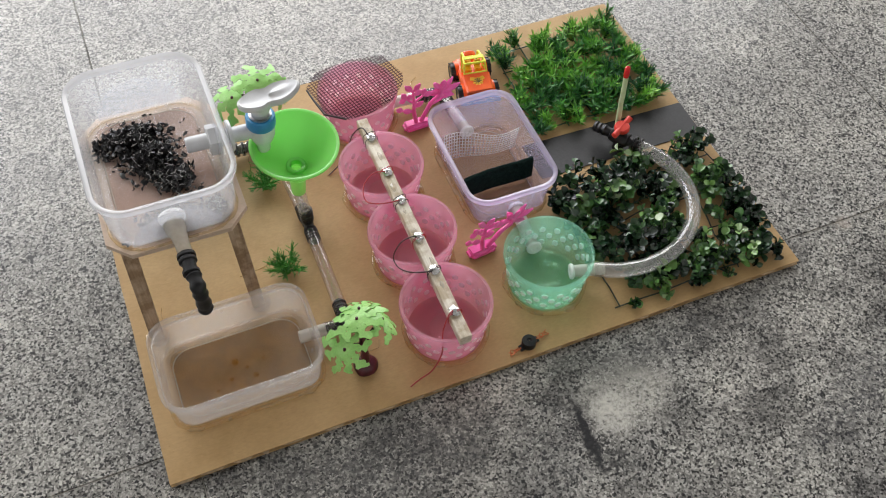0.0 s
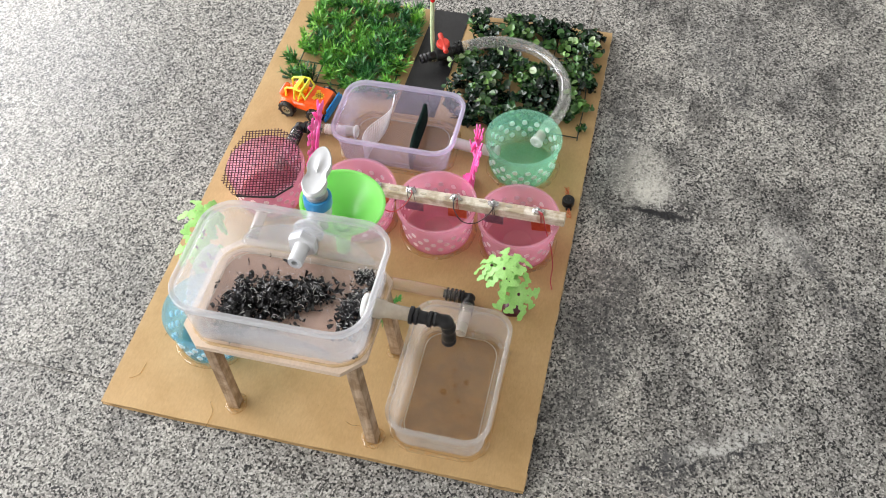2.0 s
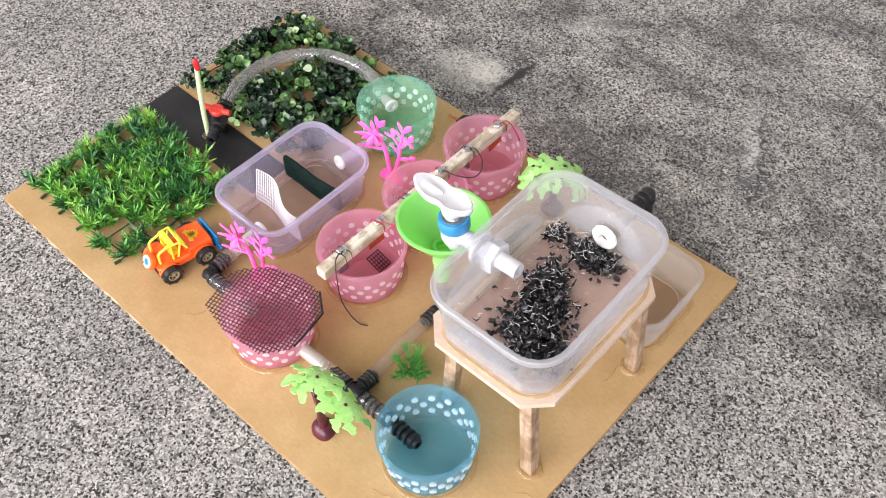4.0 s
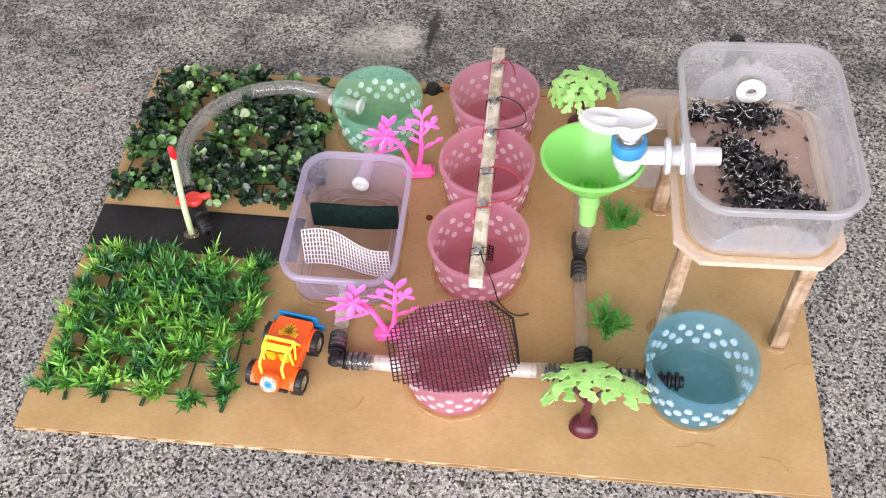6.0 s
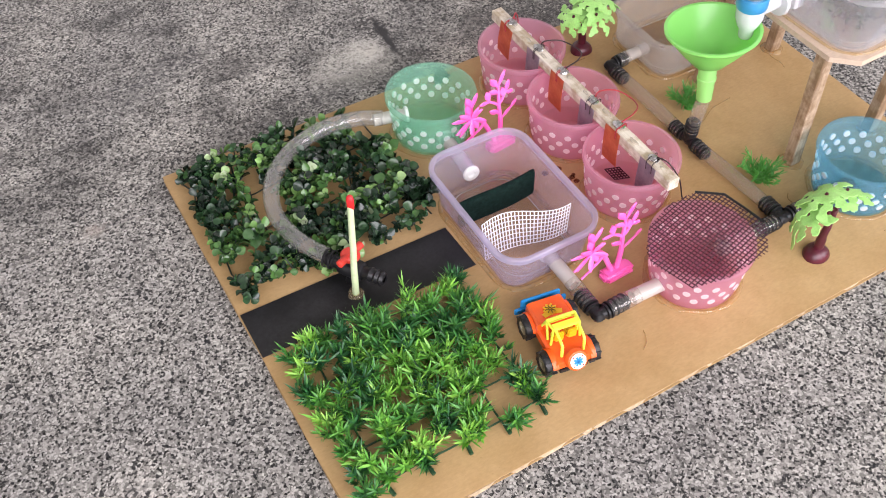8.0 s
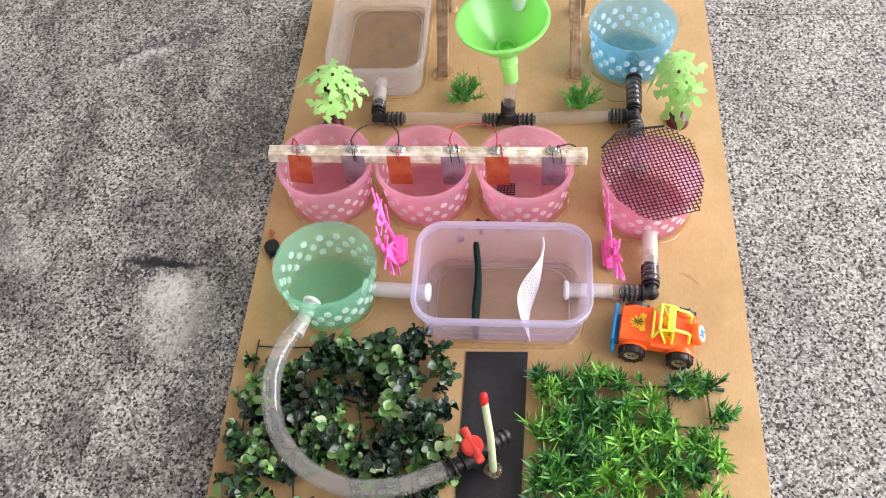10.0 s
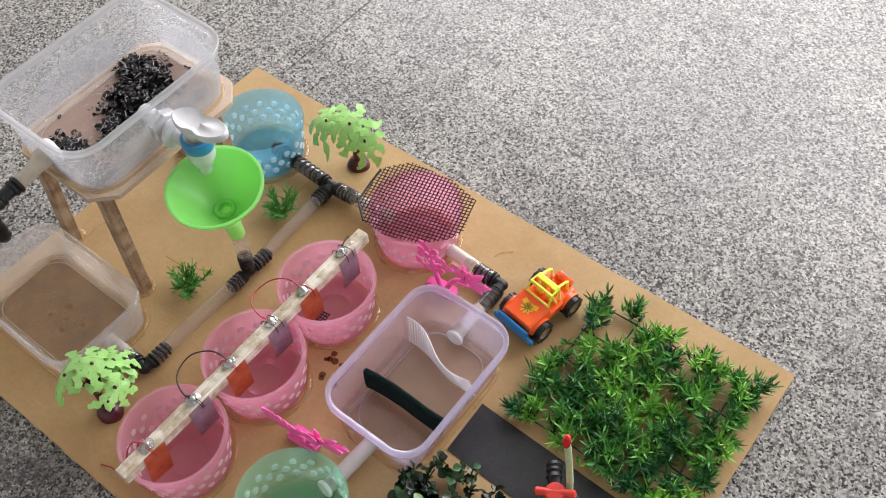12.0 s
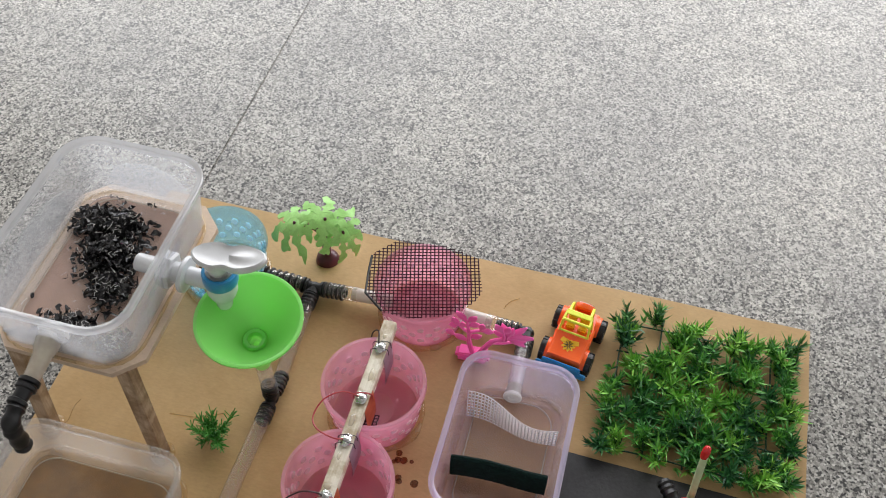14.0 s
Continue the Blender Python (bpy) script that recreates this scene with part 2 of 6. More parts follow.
def wood_material(name, c1, c2, axis_scale):
    m, n, k, b = mat(name)
    v = coords(n, k, axis_scale)
    g = noise_tex(n, k, v, 1.0, 5, 0.65)
    col = ramp(n, [(0.3, c1), (0.7, c2)])
    k.new(g.outputs[0], col.inputs[0])
    v2 = coords(n, k)
    st = noise_tex(n, k, v2, 60, 4)
    s2 = ramp(n, [(0.42, (0.62, 0.55, 0.45)), (0.58, (1, 1, 1))])
    k.new(st.outputs[0], s2.inputs[0])
    k.new(mix_rgb(n, k, 1.0, col.outputs[0], s2.outputs[0], "MULTIPLY"), b.inputs["Base Color"])
    b.inputs["Roughness"].default_value = 0.6
    bump(n, k, g.outputs[0], 0.3, 0.0006, b)
    return m


GRANITE = granite_material()
GROUT = mottled("joint_filler", (0.13, 0.127, 0.12), (0.40, 0.38, 0.34), 0.8, 7)
PLASTER = mottled("wall_plaster", (0.66, 0.65, 0.63), (0.74, 0.73, 0.71), 0.8, 3, bump_scale=120)
CEILING = mottled("ceiling_plaster", (0.44, 0.435, 0.425), (0.50, 0.495, 0.485), 0.8, 3, bump_scale=120)
CARD = cardboard_material("kraft_cardboard", (0.405, 0.258, 0.110), (0.495, 0.330, 0.158), 0.08)
CARD_EDGE = cardboard_material("torn_cardboard_edge", (0.42, 0.30, 0.18), (0.62, 0.48, 0.33), 0.3)
CARD_TOP = cardboard_material("pale_cardboard", (0.53, 0.405, 0.30), (0.62, 0.49, 0.385), 0.10)
STICK = wood_material("stained_stick_wood", (0.29, 0.195, 0.125), (0.53, 0.395, 0.275), (260, 260, 14))
BEAM = wood_material("pale_pine", (0.56, 0.49, 0.39), (0.80, 0.75, 0.66), (300, 12, 300))
TAPE = mottled("black_paper", (0.006, 0.006, 0.007), (0.017, 0.017, 0.019), 0.48, 26, bump_s=0.35, spec=0.5, fine=0.4)
PINK = clear_plastic("pink_bowl_plastic", (1.0, 0.77, 0.86), (1.0, 0.64, 0.77), 0.58, 0.2, 0.0, 0.10, 0.66)
GREEN = clear_plastic("green_bowl_plastic", (0.84, 1.0, 0.92), (0.48, 0.95, 0.76), 0.74, 0.2, 0.0, 0.10, 0.58)
BLUE = clear_plastic("blue_bowl_plastic", (0.76, 0.94, 1.0), (0.26, 0.65, 0.87), 0.77, 0.2, 0.0, 0.10, 0.58)
PRINT = mottled("white_print", (0.80, 0.80, 0.80), (0.88, 0.88, 0.88), 0.45, 80)
DOT = clear_plastic("white_dot_ink", (1.0, 1.0, 1.0), (0.98, 0.98, 0.98), 0.14, 0.4, 0.0, 0.0, 0.52)
FROST = clear_plastic("frosted_tub_plastic", (0.98, 0.98, 0.99), (0.90, 0.91, 0.93), 0.78, 0.40, 0.0, 0.0, 0.65)
FROST_RIM = clear_plastic("frosted_rim_plastic", (0.97, 0.97, 0.98), (0.86, 0.87, 0.90), 0.68, 0.22, 0.0, 0.03, 0.6)
CLOUDY = clear_plastic("clouded_tub_plastic", (0.98, 0.97, 0.96), (0.88, 0.86, 0.85), 0.74, 0.32, 0.03, 0.0, 0.65)
LILAC = clear_plastic("lilac_tub_plastic", (0.96, 0.94, 1.0), (0.86, 0.80, 0.98), 0.82, 0.22, 0.02, 0.0, 0.6)
OVAL = clear_plastic("pressed_oval_plastic", (0.99, 0.99, 1.0), (0.92, 0.93, 0.95), 0.82, 0.2, 0.0, 0.0, 0.6)
TUB_FLOOR = clear_plastic("tub_floor_plastic", (0.98, 0.94, 0.94), (0.80, 0.70, 0.67), 0.84, 0.2, 0.05, 0.0, 0.5)
SILT_FLOOR = clear_plastic("silty_tub_floor", (0.95, 0.90, 0.82), (0.54, 0.44, 0.34), 0.80, 0.2, 0.08, 0.0, 0.4)
LILAC_RIM = clear_plastic("lilac_rim_plastic", (0.95, 0.93, 1.0), (0.85, 0.80, 0.98), 0.60, 0.2, 0.0, 0.03, 0.6)
HOSE = clear_plastic("clear_hose", (0.95, 0.95, 0.94), (0.84, 0.83, 0.82), 0.86, 0.14, 0.0, 0.0, 0.6)
TUBE = clear_plastic("clear_tube", (0.98, 0.965, 0.95), (0.88, 0.86, 0.83), 0.925, 0.10, 0.0, 0.0)
WHITE = mottled("white_plastic", (0.74, 0.74, 0.73), (0.82, 0.82, 0.81), 0.32, 50)
DIRTY_PIPE = clear_plastic("glue_smeared_pipe", (0.95, 0.92, 0.85), (0.82, 0.78, 0.71), 0.56, 0.2, 0.1, 0.2)
SOLVENT = clear_plastic("milky_pipe", (0.95, 0.92, 0.88), (0.82, 0.79, 0.75), 0.12, 0.3, 0.08)
TAPGREY = mottled("grey_white_plastic", (0.58, 0.59, 0.61), (0.68, 0.69, 0.71), 0.26, 40, spec=0.6)
TAPBLUE = mottled("blue_plastic", (0.03, 0.22, 0.46), (0.04, 0.28, 0.54), 0.3, 50)
CHROME = mottled("dull_steel", (0.42, 0.42, 0.43), (0.6, 0.6, 0.6), 0.28, 70, metal=1.0)
BLACK = mottled("black_fitting_plastic", (0.008, 0.008, 0.009), (0.018, 0.018, 0.02), 0.38, 90, spec=0.35)
FUNNEL = clear_plastic("lime_plastic", (0.7, 1.0, 0.45), (0.40, 0.93, 0.27), 0.05, 0.32, 0.0, 0.02, 0.45)
FUNNEL_STEM = clear_plastic("lime_stem_plastic", (0.7, 1.0, 0.5), (0.50, 0.92, 0.34), 0.15, 0.3, 0.0, 0.02, 0.45)
GLUE = clear_plastic("hot_glue", (0.97, 0.88, 0.70), (0.80, 0.66, 0.42), 0.68, 0.16, 0.12)
CLEAR_GLUE = clear_plastic("clear_glue", (0.97, 0.94, 0.88), (0.84, 0.80, 0.72), 0.55, 0.10, 0.1)
MESH = mottled("dark_purple_net", (0.026, 0.008, 0.016), (0.056, 0.018, 0.034), 0.6, 200, spec=0.25)
NETW = mottled("white_net", (0.86, 0.85, 0.87), (0.92, 0.91, 0.93), 0.5, 200)
FOAM = mottled("dark_green_scourer", (0.002, 0.010, 0.008), (0.007, 0.022, 0.018), 0.9, 240, bump_s=0.9, bump_scale=900, fine=0.5, spec=0.15)
COPPER = mottled("copper_sheet", (0.48, 0.11, 0.04), (0.62, 0.19, 0.08), 0.42, 90, metal=0.6)
ZINC = mottled("zinc_sheet", (0.26, 0.25, 0.30), (0.40, 0.38, 0.43), 0.4, 80, metal=0.7)
FOIL = mottled("crumpled_foil", (0.5, 0.5, 0.5), (0.72, 0.72, 0.72), 0.22, 160, metal=1.0, bump_s=1.0, bump_scale=500)
WIRE_B = mottled("black_wire", (0.015, 0.008, 0.010), (0.035, 0.015, 0.02), 0.4, 100)
WIRE_R = mottled("red_wire", (0.30, 0.02, 0.03), (0.42, 0.04, 0.05), 0.4, 100)
CORAL = mottled("hot_pink_plastic", (0.95, 0.11, 0.43), (0.98, 0.18, 0.54), 0.28, 60, spec=0.6)
TRUNK = mottled("maroon_plastic", (0.055, 0.006, 0.014), (0.10, 0.012, 0.026), 0.3, 80)
LEAFPLATE = mottled("pale_green_plastic", (0.29, 0.63, 0.15), (0.40, 0.73, 0.23), 0.42, 45, bump_s=0.3, fine=0.1)
SPRIG = mottled("bright_sprig_plastic", (0.04, 0.22, 0.03), (0.09, 0.34, 0.05), 0.42, 80)
GRASS = mottled("grass_blade_plastic", (0.85, 0.85, 0.85), (1.1, 1.1, 1.1), 0.38, 70, island=[(0.0, (0.010, 0.058, 0.027)), (0.26, (0.024, 0.130, 0.038)), (0.48, (0.060, 0.245, 0.040)), (0.70, (0.150, 0.44, 0.055)), (1.0, (0.35, 0.65, 0.10))])
GRID = mottled("dark_green_grid", (0.008, 0.04, 0.018), (0.02, 0.07, 0.03), 0.45, 80)
BOX_LEAF = mottled("round_leaf_plastic", (0.85, 0.85, 0.85), (1.15, 1.15, 1.15), 0.26, 90, spec=0.6, island=[(0.0, (0.005, 0.012, 0.008)), (0.35, (0.012, 0.031, 0.017)), (0.60, (0.030, 0.080, 0.030)), (0.78, (0.085, 0.20, 0.050)), (0.90, (0.20, 0.37, 0.10)), (1.0, (0.42, 0.50, 0.33))])
STEM = mottled("dark_stem_plastic", (0.006, 0.014, 0.010), (0.014, 0.03, 0.02), 0.5, 80)
ORANGE = mottled("orange_toy_plastic", (0.88, 0.10, 0.012), (0.94, 0.14, 0.02), 0.25, 40)
YELLOW = mottled("yellow_toy_plastic", (0.74, 0.80, 0.05), (0.82, 0.88, 0.09), 0.3, 40)
SEATS = mottled("amber_toy_plastic", (0.85, 0.46, 0.01), (0.92, 0.54, 0.02), 0.3, 40)
TOYBLUE = mottled("sky_blue_toy_plastic", (0.01, 0.20, 0.50), (0.02, 0.26, 0.58), 0.3, 40)
TYRE = mottled("black_toy_tyre", (0.008, 0.008, 0.009), (0.018, 0.018, 0.02), 0.45, 90)
RIM = mottled("gold_grey_hub", (0.40, 0.36, 0.24), (0.52, 0.47, 0.34), 0.35, 90, metal=0.5)
DARKINK = mottled("dark_ink", (0.03, 0.02, 0.01), (0.05, 0.03, 0.02), 0.5, 90)
REDTIP = mottled("red_dipped_tip", (0.60, 0.012, 0.02), (0.72, 0.03, 0.03), 0.22, 70)
REDKNOB = mottled("red_valve_plastic", (0.58, 0.03, 0.02), (0.70, 0.06, 0.04), 0.42, 60)
PALESTICK = mottled("pale_green_stick", (0.50, 0.62, 0.34), (0.62, 0.72, 0.46), 0.45, 90)
CHAR = mottled("charred_leaf", (0.006, 0.006, 0.007), (0.034, 0.033, 0.036), 0.16, 160, bump_s=0.35, fine=0.4, spec=0.9)
# bright colour for pale strands and for glints on the wet flakes
GLINT_FIBRE = mottled("pale_fibre_glint", (0.50, 0.49, 0.47), (0.74, 0.73, 0.71), 0.22, 160)
WET = clear_plastic("dried_brown_water", (0.74, 0.50, 0.28), (0.36, 0.19, 0.08), 0.8, 0.15, 0.12)
STAIN = clear_plastic("yellow_stain", (0.96, 0.86, 0.62), (0.60, 0.42, 0.18), 0.965, 0.2, 0.03, 0.0)


# ---- mesh helpers ----
def part(name, bm, material, parent=None, label="", smooth=True):
    """Links a bmesh as one mesh object, under a thing where one is given."""
    me = bpy.data.meshes.new(name)
    bm.normal_update()
    bm.to_mesh(me)
    bm.free()
    me.materials.append(material)
    if smooth:
        me.shade_smooth()
        me.set_sharp_from_angle(angle=radians(40))
    ob = new(name, me)
    if parent is not None:
        ob.parent = parent
    if label:
        tagged(ob, label)
    return ob


def thing(name, at, label, category, group="", kind="", turn=0.0):
    ob = new(name)
    ob.empty_display_size = 0.01
    ob.matrix_world = pose(*at, 0, 0, turn)
    return tagged(ob, label, category, group, kind)


def rings_to_bm(rings, closed=True, caps=False):
    """A skin over rings of points, ring to ring; closed joins the last ring to the first."""
    bm = bmesh.new()
    vs = [[bm.verts.new(p) for p in r] for r in rings]
    n = len(vs[0])
    for a in range(len(vs) - (0 if closed else 1)):
        r0, r1 = vs[a], vs[(a + 1) % len(vs)]
        for i in range(n):
            bm.faces.new((r0[i], r0[(i + 1) % n], r1[(i + 1) % n], r1[i]))
    if caps and not closed:
        bm.faces.new(vs[0][::-1])
        bm.faces.new(vs[-1])
    bmesh.ops.recalc_face_normals(bm, faces=bm.faces)
    return bm


def lathe(profile, seg=48, closed=True, wob=0.0, centre=(0, 0), caps=False):
    """Turns (radius, height) pairs round the z axis."""
    rings = []
    for r, z in profile:
        rings.append([Vector((centre[0] + r * (1 + wob * math.sin(3 * a + 1)) * math.cos(a), centre[1] + r * (1 + wob * math.cos(2 * a)) * math.sin(a), z))
                      for a in (2 * math.pi * i / seg for i in range(seg))])
    return rings_to_bm(rings, closed, caps)


def rounded_rect(hx, hy, r, z, n=6, cx=0.0, cy=0.0):
    pts = []
    for sx, sy, a0 in ((1, 1, 0), (-1, 1, 90), (-1, -1, 180), (1, -1, 270)):
        for i in range(n + 1):
            a = radians(a0 + 90 * i / n)
            pts.append(Vector((cx + sx * (hx - r) + r * math.cos(a), cy + sy * (hy - r) + r * math.sin(a), z)))
    return pts


def smooth_path(points, per=8):
    """Catmull-Rom through the points."""
    p = [Vector(q) for q in points]
    p = [2 * p[0] - p[1]] + p + [2 * p[-1] - p[-2]]
    out = []
    for i in range(1, len(p) - 2):
        for s in range(per):
            t = s / per
            out.append(0.5 * (2 * p[i] + (p[i + 1] - p[i - 1]) * t + (2 * p[i - 1] - 5 * p[i] + 4 * p[i + 1] - p[i + 2]) * t * t + (3 * p[i] - p[i - 1] - 3 * p[i + 1] + p[i + 2]) * t ** 3))
    out.append(p[-2])
    return out


def frames_along(pts):
    frames, side = [], None
    for i, p in enumerate(pts):
        d = (pts[min(i + 1, len(pts) - 1)] - pts[max(i - 1, 0)]).normalized()
        if side is None:
            side = d.cross(Vector((0, 0, 1)) if abs(d.z) < 0.9 else Vector((1, 0, 0))).normalized()
        side = (side - d * side.dot(d)).normalized()
        frames.append((p, side, d.cross(side)))
    return frames


def sweep(points, radius, seg=12, bore=0.0, per=0):
    """A round rod along the points, or a pipe with that bore. radius may be a list, one value a point."""
    pts = smooth_path(points, per) if per else [Vector(p) for p in points]
    rad = radius if isinstance(radius, (list, tuple)) else [radius] * len(pts)
    if len(rad) != len(pts):
        rad = [rad[min(int(i * len(rad) / len(pts)), len(rad) - 1)] for i in range(len(pts))]
    def ring(f, r):
        return [f[0] + r * (math.cos(a) * f[1] + math.sin(a) * f[2]) for a in (2 * math.pi * i / seg for i in range(seg))]
    fr = frames_along(pts)
    outer = [ring(f, r) for f, r in zip(fr, rad)]
    if not bore:
        return rings_to_bm(outer, False, True)
    return rings_to_bm(outer + [ring(f, bore) for f in reversed(fr)], True)


def block(sx, sy, sz, at=(0, 0, 0), bev=0.001, rot=None, seg=2):
    bm = bmesh.new()
    bmesh.ops.create_cube(bm, size=1)
    bmesh.ops.scale(bm, vec=(sx, sy, sz), verts=bm.verts)
    if bev:
        bmesh.ops.bevel(bm, geom=bm.edges, offset=bev, segments=seg, affect="EDGES")
    m = Matrix.Translation(at) @ (rot.to_4x4() if rot else Matrix())
    bmesh.ops.transform(bm, matrix=m, verts=bm.verts)
    return bm


def merge(*bms):
    out = bmesh.new()
    for b in bms:
        me = bpy.data.meshes.new("tmp")
        b.to_mesh(me)
        b.free()
        out.from_mesh(me)
        bpy.data.meshes.remove(me)
    return out


def moved(bm, m):
    bmesh.ops.transform(bm, matrix=m, verts=bm.verts)
    return bm


def prism(outline, thick, z=0.0):
    """A flat plate of that outline (x, y), thick upwards from z."""
    bm = bmesh.new()
    lo = [bm.verts.new((x, y, z)) for x, y in outline]
    hi = [bm.verts.new((x, y, z + thick)) for x, y in outline]
    n = len(lo)
    bm.faces.new(lo[::-1])
    bm.faces.new(hi)
    for i in range(n):
        bm.faces.new((lo[i], lo[(i + 1) % n], hi[(i + 1) % n], hi[i]))
    return bm


def data_part(name, verts, faces, material, parent=None, label="", smooth=False):
    me = bpy.data.meshes.new(name)
    me.from_pydata(verts, [], faces)
    me.materials.append(material)
    if smooth:
        me.shade_smooth()
    ob = new(name, me)
    if parent is not None:
        ob.parent = parent
    if label:
        tagged(ob, label)
    return ob


def glue_bead(path, r, parent, seed=0, closed=True):
    """An uneven bead of hot glue along a loop lying on its support."""
    rnd = random.Random(seed)
    n = len(path)
    rings = []
    for i, p in enumerate(path):
        a, b = path[(i - 1) % n], path[(i + 1) % n]
        d = (b - a).normalized()
        s = Vector((d.y, -d.x, 0))
        w = r * (1 + 0.8 * noise.noise(Vector((i * 0.33, seed * 3.1, 0))) + rnd.uniform(-0.15, 0.15))
        h = r * 0.8 * (1 + 0.5 * noise.noise(Vector((i * 0.5, seed * 1.7, 5))))
        rings.append([p + s * w * math.cos(t) + Vector((0, 0, max(0.0, h * math.sin(t)))) for t in (math.pi * j / 5 for j in range(6))])
    bm = bmesh.new()
    vs = [[bm.verts.new(q) for q in ring] for ring in rings]
    for i in range(n if closed else n - 1):
        for j in range(5):
            bm.faces.new((vs[i][j], vs[i][j + 1], vs[(i + 1) % n][j + 1], vs[(i + 1) % n][j]))
    bmesh.ops.recalc_face_normals(bm, faces=bm.faces)
    return part("glue_bead", bm, GLUE, parent, "yellowish clear hot glue bead")


# ---- setting: stone floor and the plain room round it ----
def slab(x0, x1, y0, y1, parent):
    bm = block(x1 - x0, y1 - y0, 0.03, ((x0 + x1) / 2, (y0 + y1) / 2, FLOOR_Z - 0.015), 0.0008, seg=1)
    return part("slab", bm, GRANITE, parent)


floor = tagged(part("floor", block(9, 9, 0.1, (0.4, 0.2, FLOOR_Z - 0.0510), 0), GROUT), "grey speckled granite slab floor with thin joints", "floor", kind="structure")
XJ = [0.031 + 0.904 * i for i in range(-4, 5)]
YJ = [0.034 + 1.5 * i for i in range(-3, 3)]
for i in range(len(XJ) - 1):
    for j in range(len(YJ) - 1):
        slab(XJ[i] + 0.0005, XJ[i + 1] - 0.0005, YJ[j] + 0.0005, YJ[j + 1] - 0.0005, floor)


def wall(name, sx, sy, sz, at):
    return tagged(part(name, block(sx, sy, sz, at, 0), PLASTER, smooth=False), "plain plastered wall", "wall", kind="structure")


wall("wall_south", 6.4, 0.15, 2.8, (0.4, -2.4, 1.4 + FLOOR_Z))
wall("wall_west", 0.15, 5.2, 2.8, (-2.5, 0.2, 1.4 + FLOOR_Z))
wall("wall_east", 0.15, 5.2, 2.8, (3.3, 0.2, 1.4 + FLOOR_Z))
tagged(part("ceiling", block(6.4, 5.4, 0.12, (0.4, 0.2, 2.86 + FLOOR_Z), 0), CEILING, smooth=False), "plain plastered ceiling", "ceiling", kind="structure")


# ---- the board ----
def cardboard_base():
    base = thing("cardboard_base", (0, 0, FLOOR_Z), "large brown corrugated cardboard sheet lying on the granite floor", "cardboard")
    # faintly wavy outline, with worn corners
    def outline(seed):
        pts = []
        for (xa, ya), (xb, yb) in zip(CORNERS, CORNERS[1:] + CORNERS[:1]):
            for i in range(24):
                t = i / 24
                k = 0.0009 * noise.noise(Vector((xa * 9 + xb * 5 + t * 7, ya * 8 + t * 5 + seed, seed)))
                nx, ny = (yb - ya), -(xb - xa)
                q = math.hypot(nx, ny)
                pts.append((xa + (xb - xa) * t + k * nx / q, ya + (yb - ya) * t + k * ny / q))
        return pts
    part("top_liner", prism(outline(1), 0.0012, 0.0058), CARD, base, smooth=False)
    part("bottom_liner", prism(outline(4), 0.001, 0.0), CARD, base, smooth=False)
    # the fluted core
    bm = bmesh.new()
    n, prev = 360, None
    for i in range(n + 1):
        x = 0.0042 + (L - 0.0054) * i / n
        z = 0.0034 + 0.0022 * math.sin(i * math.pi / 2)
        cur = [bm.verts.new((x, y, z)) for y in (0.0022, W - 0.0014)]
        if prev:
            bm.faces.new((prev[0], cur[0], cur[1], prev[1]))
        prev = cur
    bmesh.ops.solidify(bm, geom=bm.faces, thickness=0.0008)
    part("fluted_core", bm, CARD_EDGE, base, "pale torn fluted core", smooth=False)
    # frayed paper along the edges
    rnd = random.Random(5)
    for side in range(2):
        verts, faces = [], []
        y, s = ((W - 0.0006, 1), (0.0012, -1))[side]
        x = 0.004
        while x < L - 0.02:
            ln = rnd.uniform(0.006, 0.03)
            d, k = rnd.uniform(0.0004, 0.0016), len(verts)
            z = 0.0062 + rnd.uniform(-0.003, 0.0)
            verts += [(x, y - s * 0.001, z), (x + ln, y - s * 0.001, z), (x + ln * 0.8, y + s * d, z - 0.0012), (x + ln * 0.25, y + s * d * 0.7, z - 0.001)]
            faces.append((k, k + 1, k + 2, k + 3))
            x += ln + rnd.uniform(0.0, 0.02)
        tagged(data_part("frayed_edge", verts, faces, CARD_EDGE, base, "pale frayed paper fibres"), kind="stuff")
    return base


cardboard_base()

road = part("road_strip", prism([(0.4856, 0.2095), (0.6975, 0.2062), (0.6978, 0.2588), (0.6, 0.2612), (0.4842, 0.2642)], 0.0007, 0.0003), TAPE, smooth=False)
tagged(road, "matt black paper strip laid as a road on the cardboard", "road strip")


# ---- bowls ----
BOWL_R, BOWL_B, BOWL_H, BOWL_T = 0.0475, 0.0403, 0.0526, 0.0014


def bowl_radius(z):
    return BOWL_B + (BOWL_R - 0.0016 - BOWL_B) * (z / BOWL_H) ** 0.9


